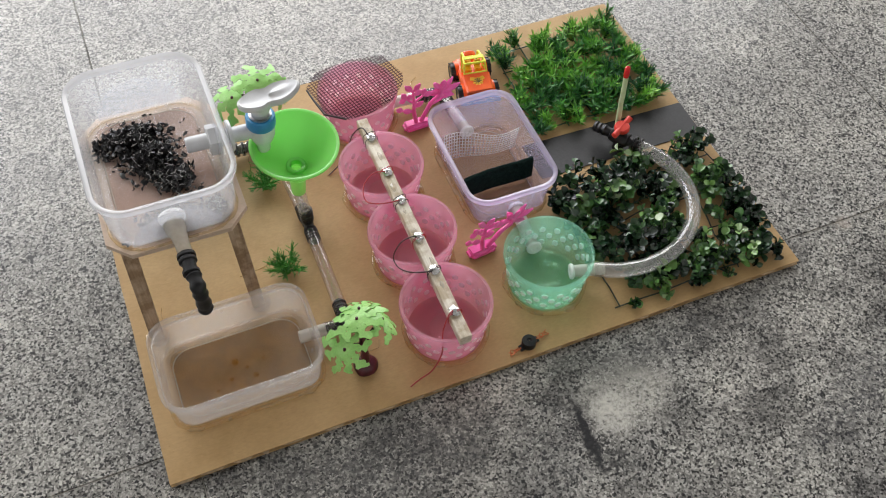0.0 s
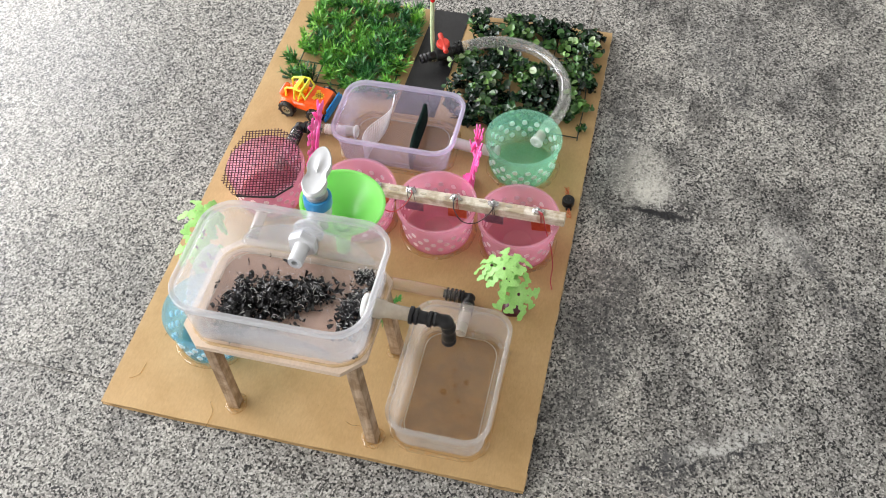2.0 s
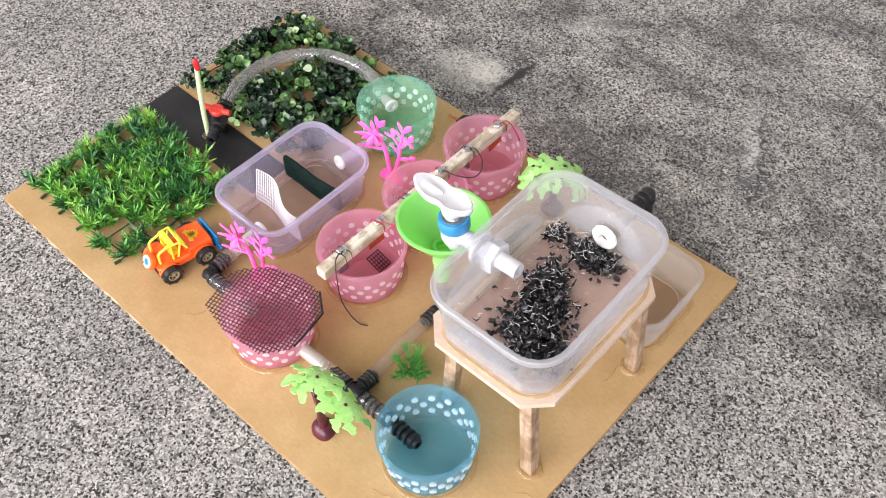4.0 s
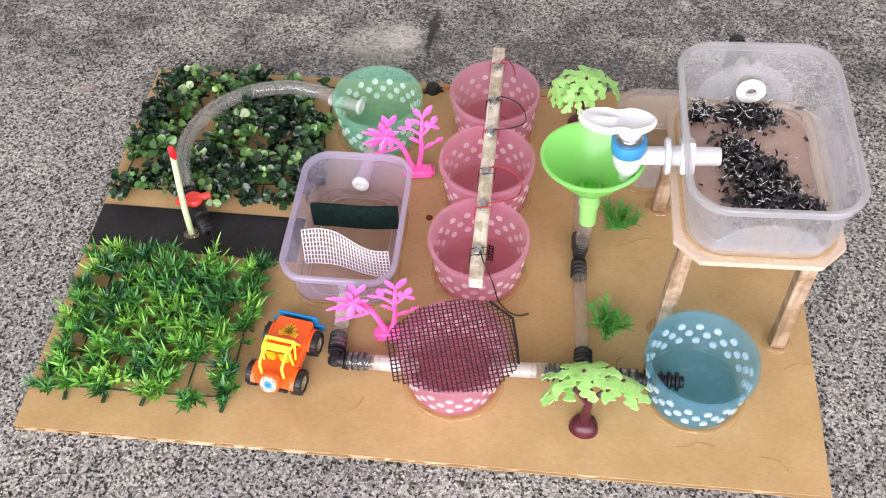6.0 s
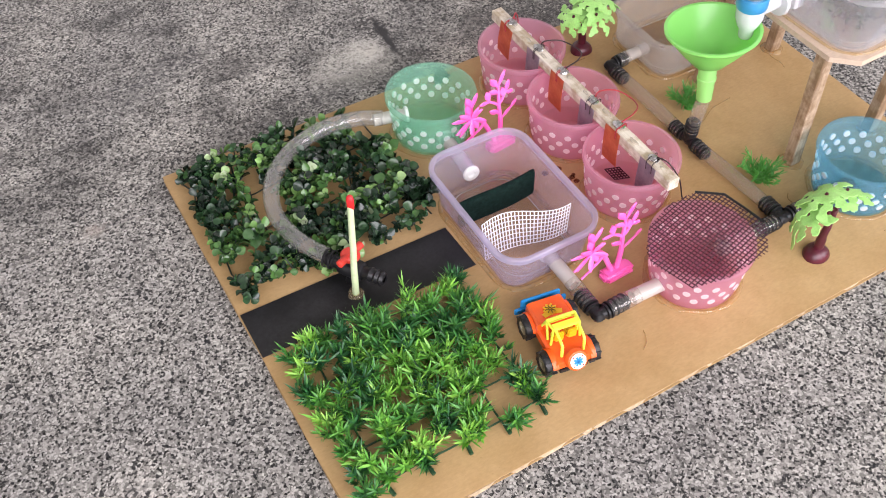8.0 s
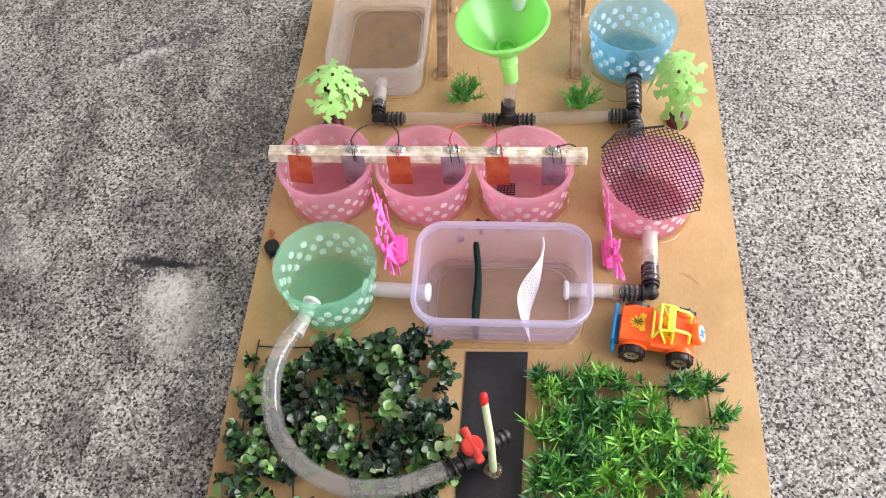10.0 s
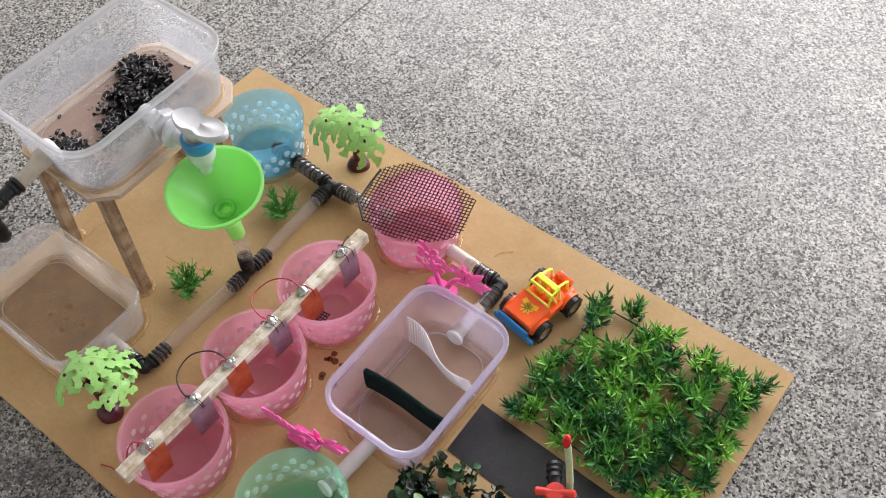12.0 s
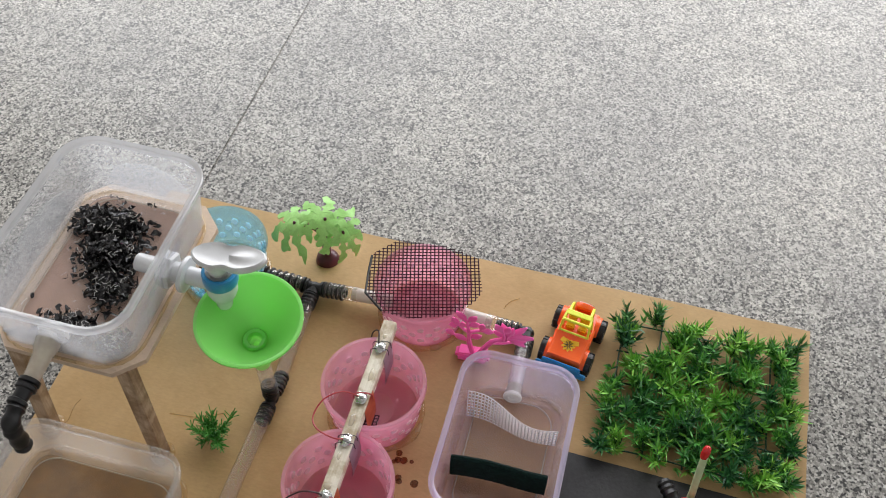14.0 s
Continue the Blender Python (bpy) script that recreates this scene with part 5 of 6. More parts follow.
def grass_mat():
    rnd = random.Random(3)
    x0, x1, y0, y1 = 0.5160, 0.678, 0.277, 0.418
    o = Vector(((x0 + x1) / 2, (y0 + y1) / 2, 0))
    t = thing("grass_mat", o, "artificial grass mat of bright and dark green plastic sprigs", "artificial grass")
    nx, ny = 10, 9
    gv, gf = [], []
    xs = [x0 + (x1 - x0) * i / (nx - 1) for i in range(nx)]
    ys = [y0 + (y1 - y0) * j / (ny - 1) for j in range(ny)]
    for k, x in enumerate(xs[::2]):
        loose_rod(gv, gf, Vector((x, y0 - 0.004, 0.0022)) - o, Vector((x + 0.001, y1 + 0.008, 0.0022)) - o, 0.0009, 0.002, k)
    for k, y in enumerate(ys[::2]):
        loose_rod(gv, gf, Vector((x0 - 0.002, y, 0.0030)) - o, Vector((x1 + 0.002, y, 0.0030)) - o, 0.0009, 0.002, k + 20)
    bare = ((1, 6), (2, 7), (0, 5), (1, 1), (8, 6))
    for i, x in enumerate(xs):
        for j, y in enumerate(ys):
            if (i, j) in bare or rnd.random() < 0.08:
                continue
            base = Vector((x + rnd.gauss(0, 0.0028), y + rnd.gauss(0, 0.0028), 0.002)) - o
            lean = Vector((rnd.gauss(0, 0.22), rnd.gauss(0.05, 0.22), 1)).normalized()
            tall = rnd.uniform(0.012, 0.023)
            lv, lf = [], []
            for s in range(rnd.randint(6, 8)):
                tip = (lean + Vector((rnd.gauss(0, 0.55), rnd.gauss(0, 0.55), 0))).normalized()
                high = tall * rnd.uniform(0.6, 1.1)
                rod(gv, gf, base, base + tip * high * 0.9, 0.0007)
                for w in range(6):
                    root = base + tip * high * (0.10 + 0.175 * w)
                    a0 = rnd.uniform(0, 6.28)
                    for m in range(rnd.randint(3, 5)):
                        a = a0 + 2.1 * m + rnd.uniform(-0.5, 0.5)
                        d = Vector((math.cos(a), math.sin(a), 0)) + tip * rnd.uniform(0.3, 2.1)
                        leaf_blade(lv, lf, root, d, rnd.uniform(0.007, 0.0155), rnd.uniform(0.0007, 0.0013), tip, rnd.uniform(-0.25, 0.35))
            data_part("sprig", lv, lf, GRASS, t)
    # frayed strays along the edges
    for _ in range(16):
        lv, lf = [], []
        side = rnd.randrange(4)
        b = (Vector((x0 - 0.004, rnd.uniform(y0, y1), 0.003)), Vector((x1 + 0.002, rnd.uniform(y0, y1), 0.003)), Vector((rnd.uniform(x0, x1), y0 - 0.004, 0.003)), Vector((rnd.uniform(x0, x1), y1 + 0.005, 0.003)))[side] - o
        out = Vector(((-1, 0, 0.5), (1, 0, 0.6), (0, -1, 0.5), (0, 1, 0.5))[side])
        for m in range(7):
            leaf_blade(lv, lf, b, out + Vector((rnd.gauss(0, 0.6), rnd.gauss(0, 0.6), rnd.uniform(0, 0.8))), rnd.uniform(0.006, 0.013), rnd.uniform(0.0009, 0.0016), Vector((0, 0, 1)), 0.2)
        data_part("stray_tuft", lv, lf, GRASS, t)
    data_part("grid", gv, gf, GRID, t, "dark green plastic carrier grid")
    for x in xs[::2]:
        sv, sf = [], []
        rod(sv, sf, Vector((x + 0.001, y1 + 0.006, 0.0026)) - o, Vector((x + 0.001 + rnd.gauss(0, 0.0015), y1 + 0.0135, 0.0024)) - o, 0.0019)
        data_part("cut_stub", sv, sf, GRID, t)
    return t


grass_mat()


def round_leaf(lv, lf, root, d, up, size):
    """A small cupped leaf, narrow at its foot and broad and blunt towards its end."""
    d = d.normalized()
    s = d.cross(up)
    s = s.normalized() if s.length > 0.05 else d.cross(Vector((1, 0, 0))).normalized()
    n = s.cross(d).normalized()
    k = len(lv)
    fold = 0.10 + 0.22 * abs(math.sin(917.0 * root.x + 613.0 * root.y + k))
    rows = ((0.0, 0.08), (0.14, 0.26), (0.34, 0.70), (0.58, 0.94), (0.78, 0.88), (0.92, 0.60), (1.0, 0.24))
    for u, w in rows:
        c = root + d * size * u - n * 0.14 * size * u * u
        cup = fold * w * size
        lv.extend([c - s * size * 0.46 * w + n * cup, c - n * 0.03 * size, c + s * size * 0.46 * w + n * cup])
    for i in range(len(rows) - 1):
        a = k + 3 * i
        lf.extend([(a, a + 1, a + 4, a + 3), (a + 1, a + 2, a + 5, a + 4)])


def boxwood_mat():
    rnd = random.Random(9)
    x0, x1, y0, y1 = 0.486, 0.682, 0.021, 0.184
    o = Vector(((x0 + x1) / 2, (y0 + y1) / 2, 0))
    t = thing("leaf_mat", o, "artificial hedge mat of dark round plastic leaves", "artificial hedge")
    gv, gf = [], []
    nx, ny = 13, 11
    xs = [x0 + (x1 - x0) * i / (nx - 1) for i in range(nx)]
    ys = [y0 + (y1 - y0) * j / (ny - 1) for j in range(ny)]
    for k, x in enumerate(xs[::3]):
        loose_rod(gv, gf, Vector((x, y0 - 0.002, 0.0022)) - o, Vector((x + 0.002, y1 + 0.002, 0.0022)) - o, 0.0008, 0.008, k)
    for k, y in enumerate(ys[::3]):
        loose_rod(gv, gf, Vector((x0 - 0.002, y, 0.0030)) - o, Vector((x1 + 0.002, y + 0.003, 0.0030)) - o, 0.0008, 0.008, k + 30)

    def stem(base, d, ln, lv, lf, pairs, size):
        """A wiry stem with opposite pairs of leaves and a tuft at its end."""
        # stems keep low where the hose lies over the mat
        foot = base + o + d * ln * 0.6
        if min((foot.x - q.x) ** 2 + (foot.y - q.y) ** 2 for q in HOSE_LINE) < 0.017 ** 2:
            ln, size = min(ln, 0.0095), min(size, 0.0085)
        bend = Vector((rnd.gauss(0, 0.35), rnd.gauss(0, 0.35), 0))
        mid = base + d * ln * 0.55
        end = mid + (d + bend).normalized() * ln * 0.45
        rod(gv, gf, base, mid, 0.0009)
        rod(gv, gf, mid, end, 0.0007)
        a0 = rnd.uniform(0, 6.28)
        for w in range(pairs):
            f = (w + 1.0) / pairs
            root = base.lerp(mid, f / 0.55) if f < 0.55 else mid.lerp(end, (f - 0.55) / 0.45)
            a0 += 1.57 + rnd.gauss(0, 0.3)
            for m in range(2 if f < 0.99 else 3):
                a = a0 + (math.pi if f < 0.99 else 2.1) * m + rnd.gauss(0, 0.35)
                out = Vector((math.cos(a), math.sin(a), 0)) + d * rnd.uniform(0.1, 1.1) + Vector((0, 0, rnd.gauss(0.1, 0.35)))
                tilt = (d + Vector((rnd.gauss(0, 0.45), rnd.gauss(0, 0.45), 0))).normalized()
                round_leaf(lv, lf, root, out, tilt, size * rnd.uniform(0.72, 1.25))

    cells = [(i, x, y) for i, x in enumerate(xs) for y in ys]
    cells += [(5, rnd.uniform(x0 + 0.012, x1 - 0.006), rnd.uniform(y0, y1)) for _ in range(34)]
    for i, x, y in cells:
        # bare spots where the board shows through
        if noise.noise(Vector((x * 30, y * 30, 4.4))) > 0.27 or rnd.random() < 0.08:
            continue
        base = Vector((min(0.681, x + rnd.gauss(0, 0.006)), max(0.016, y + rnd.gauss(0, 0.008)), 0.002)) - o
        lv, lf = [], []
        for s in range(rnd.randint(3, 5)):
            d = Vector((rnd.gauss(0, 0.7), rnd.gauss(0, 0.7), 1)).normalized()
            # stems at the rim lean back over the mat, away from the tub
            if i == 0:
                d.x = abs(d.x) * 0.6
            if i >= nx - 2:
                d.x = min(d.x, 0.15)
            if base.y + o.y < 0.034:
                d.y = abs(d.y) * 0.7
            stem(base, d, rnd.uniform(0.010, 0.028), lv, lf, rnd.randint(3, 4), rnd.uniform(0.0062, 0.0108))
        data_part("sprig", lv, lf, BOX_LEAF, t, smooth=True)
    # straggling stems beyond the grid
    for _ in range(26):
        lv, lf = [], []
        side = rnd.randrange(3)
        if side == 0:
            b, d = Vector((rnd.uniform(x0 + 0.01, x1), y0, 0.004)), Vector((rnd.gauss(0, 0.4), -1, 0.3))
        elif side == 1:
            b, d = Vector((x1 - 0.006, rnd.uniform(y0, y1 - 0.01), 0.004)), Vector((1, rnd.gauss(0, 0.4), 0.5))
        else:
            b, d = Vector((rnd.uniform(x0 + 0.01, x1), y1, 0.004)), Vector((rnd.gauss(0, 0.4), 1, 0.4))
        stem(b - o, d.normalized(), rnd.uniform(0.005, 0.011), lv, lf, 3, 0.0078)
        data_part("straggler", lv, lf, BOX_LEAF, t, smooth=True)
    data_part("grid", gv, gf, STEM, t, "blackish plastic carrier grid and stems")
    return t


boxwood_mat()


# ---- small green sprigs ----
def sprig(at, seed, label):
    rnd = random.Random(seed)
    t = thing("sprig", at, label, "plastic plant", "small green sprigs")
    v, f = [], []
    for b in range(13):
        a = 2 * math.pi * b / 13 + rnd.uniform(-0.3, 0.3)
        d = Vector((math.cos(a) * rnd.uniform(0.4, 1.0), math.sin(a) * rnd.uniform(0.4, 1.0), rnd.uniform(0.5, 1.1))).normalized()
        ln = rnd.uniform(0.015, 0.028)
        base = Vector((0, 0, 0.001))
        rod(v, f, base, base + d * ln, 0.0008)
        for w in range(5):
            root = base + d * ln * (0.3 + 0.17 * w)
            for m in range(5):
                dd = (d + Vector((rnd.gauss(0, 0.7), rnd.gauss(0, 0.7), rnd.gauss(0.2, 0.4)))).normalized()
                e = root + dd * rnd.uniform(0.006, 0.011)
                rod(v, f, root, e, 0.00045)
    data_part("twig_tuft", v, f, SPRIG, t)
    part("foot", lathe([(0.0003, 0.0), (0.0045, 0.0), (0.0040, 0.0025), (0.0003, 0.0035)], 14, False), SPRIG, t)
    return t


sprig((0.1725, 0.1935, 0.0), 51, "small bright green plastic sprig beside the stand")
sprig((0.1835, 0.3155, 0.0), 52, "small bright green plastic sprig beside the stand")


# ---- toy trees ----
def leaf_plate(rx, ry, seed, way, droop):
    """A moulded lacy leaf: frilled arms round a small middle, sagging all round and bent down on one side."""
    rnd = random.Random(seed)

    def at(x, y, dz):
        out = max(0.0, x * way[0] + y * way[1])
        z = -0.0055 * ((x / rx) ** 2 + (y / ry) ** 2) - droop * out * out + 0.0014 * noise.noise(Vector((x * 110, y * 110, seed)))
        return Vector((x, y, z + dz))
    disc = [(rx * 0.42 * math.cos(2 * math.pi * i / 24), ry * 0.42 * math.sin(2 * math.pi * i / 24)) for i in range(24)]
    bms = [rings_to_bm([[at(x * f, y * f, dz) for x, y in disc] for f, dz in ((0.05, 0.0011), (0.6, 0.0011), (1.0, 0.0011), (1.0, 0.0), (0.6, 0.0), (0.05, 0.0))], False, True)]
    # half widths of an arm from the middle to its tip
    lobes = ((0.30, 0.13), (0.40, 0.10), (0.46, 0.14), (0.53, 0.205), (0.60, 0.19), (0.66, 0.11), (0.72, 0.12), (0.79, 0.21), (0.87, 0.20), (0.93, 0.13), (0.99, 0.13), (1.05, 0.08), (1.08, 0.02))
    arms = 8
    for k in range(arms):
        a, ln = 2 * math.pi * (k + rnd.uniform(-0.15, 0.15)) / arms + seed, rnd.uniform(0.84, 1.14)
        lift = 0.00015 * (1 + k % 3)
        rings = []
        for u, w in lobes:
            c = Vector((math.cos(a + 0.10 * math.sin(9 * u + k)), math.sin(a + 0.10 * math.sin(9 * u + k)))) * u * ln
            side = Vector((-math.sin(a), math.cos(a)))
            lw, rw = w * rnd.uniform(0.75, 1.2), w * rnd.uniform(0.75, 1.2)
            row = [c + side * lw, c, c - side * rw]
            rings.append([at(q.x * rx, q.y * ry, 0.0010 + lift) for q in row] + [at(q.x * rx, q.y * ry, lift) for q in reversed(row)])
        bms.append(rings_to_bm(rings, False, True))
    return merge(*bms)


def toy_tree(at, turn, plates, height, label):
    t = thing("toy_tree", at, label, "toy tree", "toy trees", turn=turn)
    dome = lathe([(0.0003, 0.0), (0.0125, 0.0), (0.0122, 0.003), (0.0100, 0.0075), (0.0060, 0.0105), (0.0003, 0.0118)], 28, False, 0.06)
    part("base", dome, TRUNK, t, "glossy maroon domed base")
    bm = sweep([(0, 0, 0.008), (0.0006, 0, height * 0.35), (-0.0006, 0.0005, height * 0.62), (0.0004, 0, height * 0.8)], [0.0046, 0.0036, 0.0030, 0.0026], 12, 0, 4)
    bms = [bm]
    for (px, py, pz), *_ in plates:
        bms.append(sweep([(0, 0, height * 0.52), (px * 0.45, py * 0.45, (height * 0.52 + pz) * 0.5 + 0.004), (px, py, pz + 0.001)], [0.0026, 0.0022, 0.0016], 8, 0, 4))
    part("trunk", merge(*bms), TRUNK, t, "dark maroon trunk with branches")
    for (px, py, pz), rx, ry, tx, ty, seed, lean, droop in plates:
        bm = leaf_plate(rx * 1.1, ry * 1.1, seed, (math.cos(radians(lean)), math.sin(radians(lean))), droop)
        part("leaf", moved(bm, Matrix.Translation((px, py, pz)) @ Euler((radians(tx), radians(ty), 0)).to_matrix().to_4x4()), LEAFPLATE, t)
        peg = lathe([(0.0003, 0.0032), (0.0014, 0.0027), (0.0019, -0.001)], 10, False)
        part("peg", moved(peg, Matrix.Translation((px, py, pz))), TRUNK, t)
    return t


TREE_LABEL = "toy tree with pale green ragged leaves and maroon trunk"
toy_tree((0.2135, 0.0525, 0), 0, [((-0.001, 0.011, 0.074), 0.026, 0.021, -4, -4, 1, 95, 14), ((-0.021, -0.009, 0.060), 0.024, 0.021, 18, -26, 2, 200, 14), ((0.024, 0.010, 0.060), 0.019, 0.020, -6, 28, 3, 20, 16), ((0.006, 0.026, 0.066), 0.018, 0.016, -8, 4, 8, 80, 14)], 0.078, TREE_LABEL)
toy_tree((0.2035, 0.4160, 0), 0, [((0.007, -0.009, 0.076), 0.026, 0.023, 14, 6, 4, 280, 16), ((-0.026, -0.011, 0.062), 0.025, 0.024, 10, -14, 5, 255, 34), ((0.024, -0.008, 0.060), 0.022, 0.022, 22, 30, 6, 330, 26)], 0.078, TREE_LABEL)


# ---- pink coral cut-outs ----
def coral(at, turn, tilt, label):
    """Two forked stems on a thick flat foot, with toothed petals at their ends and a rosette on one of them."""
    t = thing("toy_coral", at, label, "toy coral", "pink toy corals", turn=turn)
    bm = block(0.0335, 0.0155, 0.0105, (0, 0, 0.00525), 0.0035, seg=3)
    part("base", bm, CORAL, t, "thick flat pink base")
    slope = math.tan(radians(tilt))

    def up(x, z, out=0.0):
        return Vector((x * 1.32, slope * z - out, z * 1.15 - 0.001))

    def branch(name, r, *pts):
        q = [up(*p) for p in pts]
        part(name, sweep(q, [r * 0.88, r * 0.74], 8, 0, 4), CORAL, t)

    def petal(root, tip):
        """A flat pointed oval with a notched end, lying along root to tip."""
        a, b = up(*root), up(*tip)
        d = (b - a) * 0.95
        side = d.cross(Vector((0, 1, 0.25))).normalized()
        up_ = side.cross(d).normalized()
        rows = ((0.0, 0.20), (0.22, 0.62), (0.36, 0.82), (0.42, 1.08), (0.52, 0.96), (0.58, 1.16), (0.70, 0.92), (0.76, 1.02), (0.90, 0.62), (1.05, 0.14))
        rings = []
        for u, w in rows:
            c, h = a + d * u, 0.0035 * w
            rings.append([c + side * h * math.cos(q) + up_ * 0.0011 * math.sin(q) for q in (math.pi * i / 4 for i in range(8))])
        part("petal", rings_to_bm(rings, False, True), CORAL, t)

    branch("stem", 0.0030, (0.000, 0.008), (0.003, 0.027), (0.003, 0.043))
    branch("twig", 0.0021, (0.003, 0.042), (0.0042, 0.052), (0.0045, 0.060))
    branch("twig", 0.0019, (0.003, 0.042), (-0.001, 0.046), (-0.005, 0.049))
    branch("twig", 0.0019, (0.003, 0.042), (0.007, 0.046), (0.011, 0.052))
    for root, tip in (((0.0045, 0.059), (-0.0020, 0.069)), ((0.0045, 0.059), (0.0125, 0.072)), ((-0.005, 0.049), (-0.0065, 0.0595)), ((-0.005, 0.049), (-0.0145, 0.050)),
                      ((0.011, 0.051), (0.0150, 0.0615)), ((0.011, 0.051), (0.0175, 0.0490)), ((0.008, 0.048), (0.0080, 0.0570)), ((0.004, 0.028), (0.0140, 0.0345)),
                      ((0.0042, 0.053), (-0.0040, 0.0585)), ((0.003, 0.034), (-0.0060, 0.0400)), ((0.0135, 0.034), (0.0200, 0.0395))):
        petal(root, tip)
    branch("stem", 0.0030, (-0.004, 0.008), (-0.0135, 0.034), (-0.022, 0.042))
    branch("twig", 0.0020, (-0.021, 0.041), (-0.022, 0.046), (-0.022, 0.052))
    branch("twig", 0.0019, (-0.012, 0.032), (-0.020, 0.030, 0.003), (-0.027, 0.030, 0.006))
    for root, tip in (((-0.022, 0.051), (-0.0255, 0.063)), ((-0.022, 0.051), (-0.0150, 0.063)), ((-0.026, 0.030, 0.006), (-0.037, 0.030, 0.010))):
        petal(root, tip)
    # rosette round the head of the second stem, turned outwards
    for i in range(10):
        a = 2 * math.pi * i / 10 + 0.3
        petal((-0.024, 0.043, 0.002), (-0.028 + 0.0150 * math.cos(a), 0.044 + 0.0145 * math.sin(a), 0.003 + 0.005 * (i % 2)))
    return t


coral((0.3785, 0.1400, 0), 186, 14, "hot pink plastic coral cut-out with a thick flat base")
coral((0.3790, 0.3400, 0), 182, 6, "hot pink plastic coral cut-out with a thick flat base")


# ---- toy car ----
def toy_car():
    t = thing("toy_car", (0.4700, 0.3775, 0.0), "orange open toy jeep with yellow roll cage and black wheels", "toy car", turn=-9)
    # local y: front is -y
    def shell(sections):
        rings = []
        for y, hw, z0, z1, b in sections:
            rings.append([Vector((hw - b, y, z0)), Vector((hw, y, z0 + b)), Vector((hw, y, z1 - b)), Vector((hw - b, y, z1)), Vector((-hw + b, y, z1)), Vector((-hw, y, z1 - b)), Vector((-hw, y, z0 + b)), Vector((-hw + b, y, z0))])
        return rings_to_bm(rings, False, True)
    body = shell([(-0.0335, 0.0150, 0.013, 0.0250, 0.002), (-0.0325, 0.0166, 0.012, 0.0270, 0.002), (-0.009, 0.0174, 0.011, 0.0292, 0.002), (-0.0065, 0.0178, 0.011, 0.0300, 0.002), (-0.0055, 0.0178, 0.011, 0.0225, 0.002), (0.028, 0.0176, 0.011, 0.0225, 0.002), (0.031, 0.0168, 0.013, 0.0215, 0.002)])
    part("body", body, ORANGE, t, "glossy orange body")
    for sx in (-1, 1):
        for y in (-0.0203, 0.0205):
            arch = rings_to_bm([[Vector((sx * 0.0150, y + 0.0132 * math.cos(a), 0.0112 + 0.0128 * math.sin(a))), Vector((sx * 0.0200, y + 0.0132 * math.cos(a), 0.0112 + 0.0128 * math.sin(a))), Vector((sx * 0.0200, y + 0.0122 * math.cos(a), 0.0112 + 0.0118 * math.sin(a))), Vector((sx * 0.0150, y + 0.0122 * math.cos(a), 0.0112 + 0.0118 * math.sin(a)))] for a in (math.pi * (0.12 + 0.76 * i / 8) for i in range(9))], False, True)
            part("wheel_arch", arch, ORANGE, t)
            rot = Matrix.Translation((sx * 0.0205, y, 0.0116)) @ Matrix.Rotation(radians(90 * sx), 4, "Y")
            tyre = lathe([(0.0060, -0.0048), (0.0098, -0.0052), (0.0110, -0.0041), (0.0110, 0.0041), (0.0098, 0.0052), (0.0066, 0.0048), (0.0060, 0.0028)], 28)
            knobs = [block(0.0018, 0.0015, 0.0048, (0.0109 * math.cos(a), 0.0109 * math.sin(a), (0.0026 if i % 2 else -0.0026)), 0.0, Matrix.Rotation(a, 3, "Z")) for i, a in ((i, 2 * math.pi * i / 18) for i in range(18))]
            wheel = part("wheel", moved(tyre, rot), TYRE, t, "knobbly black tyre")
            tagged(part("tread", moved(merge(*knobs), rot), TYRE, wheel, smooth=False), kind="stuff")
            hub = [lathe([(0.0003, 0.0030), (0.0016, 0.0030), (0.0018, 0.0020)], 12, False), lathe([(0.0050, 0.0022), (0.0064, 0.0022), (0.0064, 0.0044), (0.0052, 0.0042)], 24)]
            for i in range(5):
                a = 2 * math.pi * i / 5
                hub.append(block(0.0042, 0.0012, 0.0012, (0.0036 * math.cos(a), 0.0036 * math.sin(a), 0.0028), 0.0, Matrix.Rotation(a, 3, "Z")))
            part("rim", moved(merge(*hub), rot), RIM, wheel, "spoked hub", smooth=False)
    part("bumper", merge(block(0.050, 0.0030, 0.0075, (0, -0.0375, 0.0125), 0.001), block(0.038, 0.0026, 0.0100, (0, -0.0385, 0.0205), 0.001), block(0.030, 0.010, 0.004, (0, -0.033, 0.0115), 0.0005)), TOYBLUE, t, "sky-blue front guard")
    part("chassis", block(0.026, 0.066, 0.005, (0, -0.001, 0.0095), 0.0005), TYRE, t, "black underside")
    # windscreen frame and roll cage
    def bar(*pts, r=0.00115):
        part("cage_bar", sweep(pts, r, 8), YELLOW, t, "bright yellow roll cage bar")
    for sx in (-1, 1):
        bar((sx * 0.0140, -0.0055, 0.029), (sx * 0.0130, -0.0005, 0.0415))
        bar((sx * 0.0130, -0.0005, 0.0415), (sx * 0.0122, 0.0105, 0.0420))
        bar((sx * 0.0122, 0.0105, 0.0420), (sx * 0.0135, 0.0115, 0.0230))
        bar((sx * 0.0105, 0.0105, 0.0418), (sx * 0.0103, 0.0225, 0.0385), (sx * 0.0101, 0.0250, 0.0360), (sx * 0.0100, 0.0255, 0.0230), r=0.0014)
        bar((sx * 0.0130, -0.0005, 0.0412), (sx * 0.0138, 0.0060, 0.0235))
    bar((-0.0130, -0.0005, 0.0415), (0.0130, -0.0005, 0.0415), r=0.0015)
    bar((-0.0122, 0.0105, 0.042), (0.0122, 0.0105, 0.042), r=0.0015)
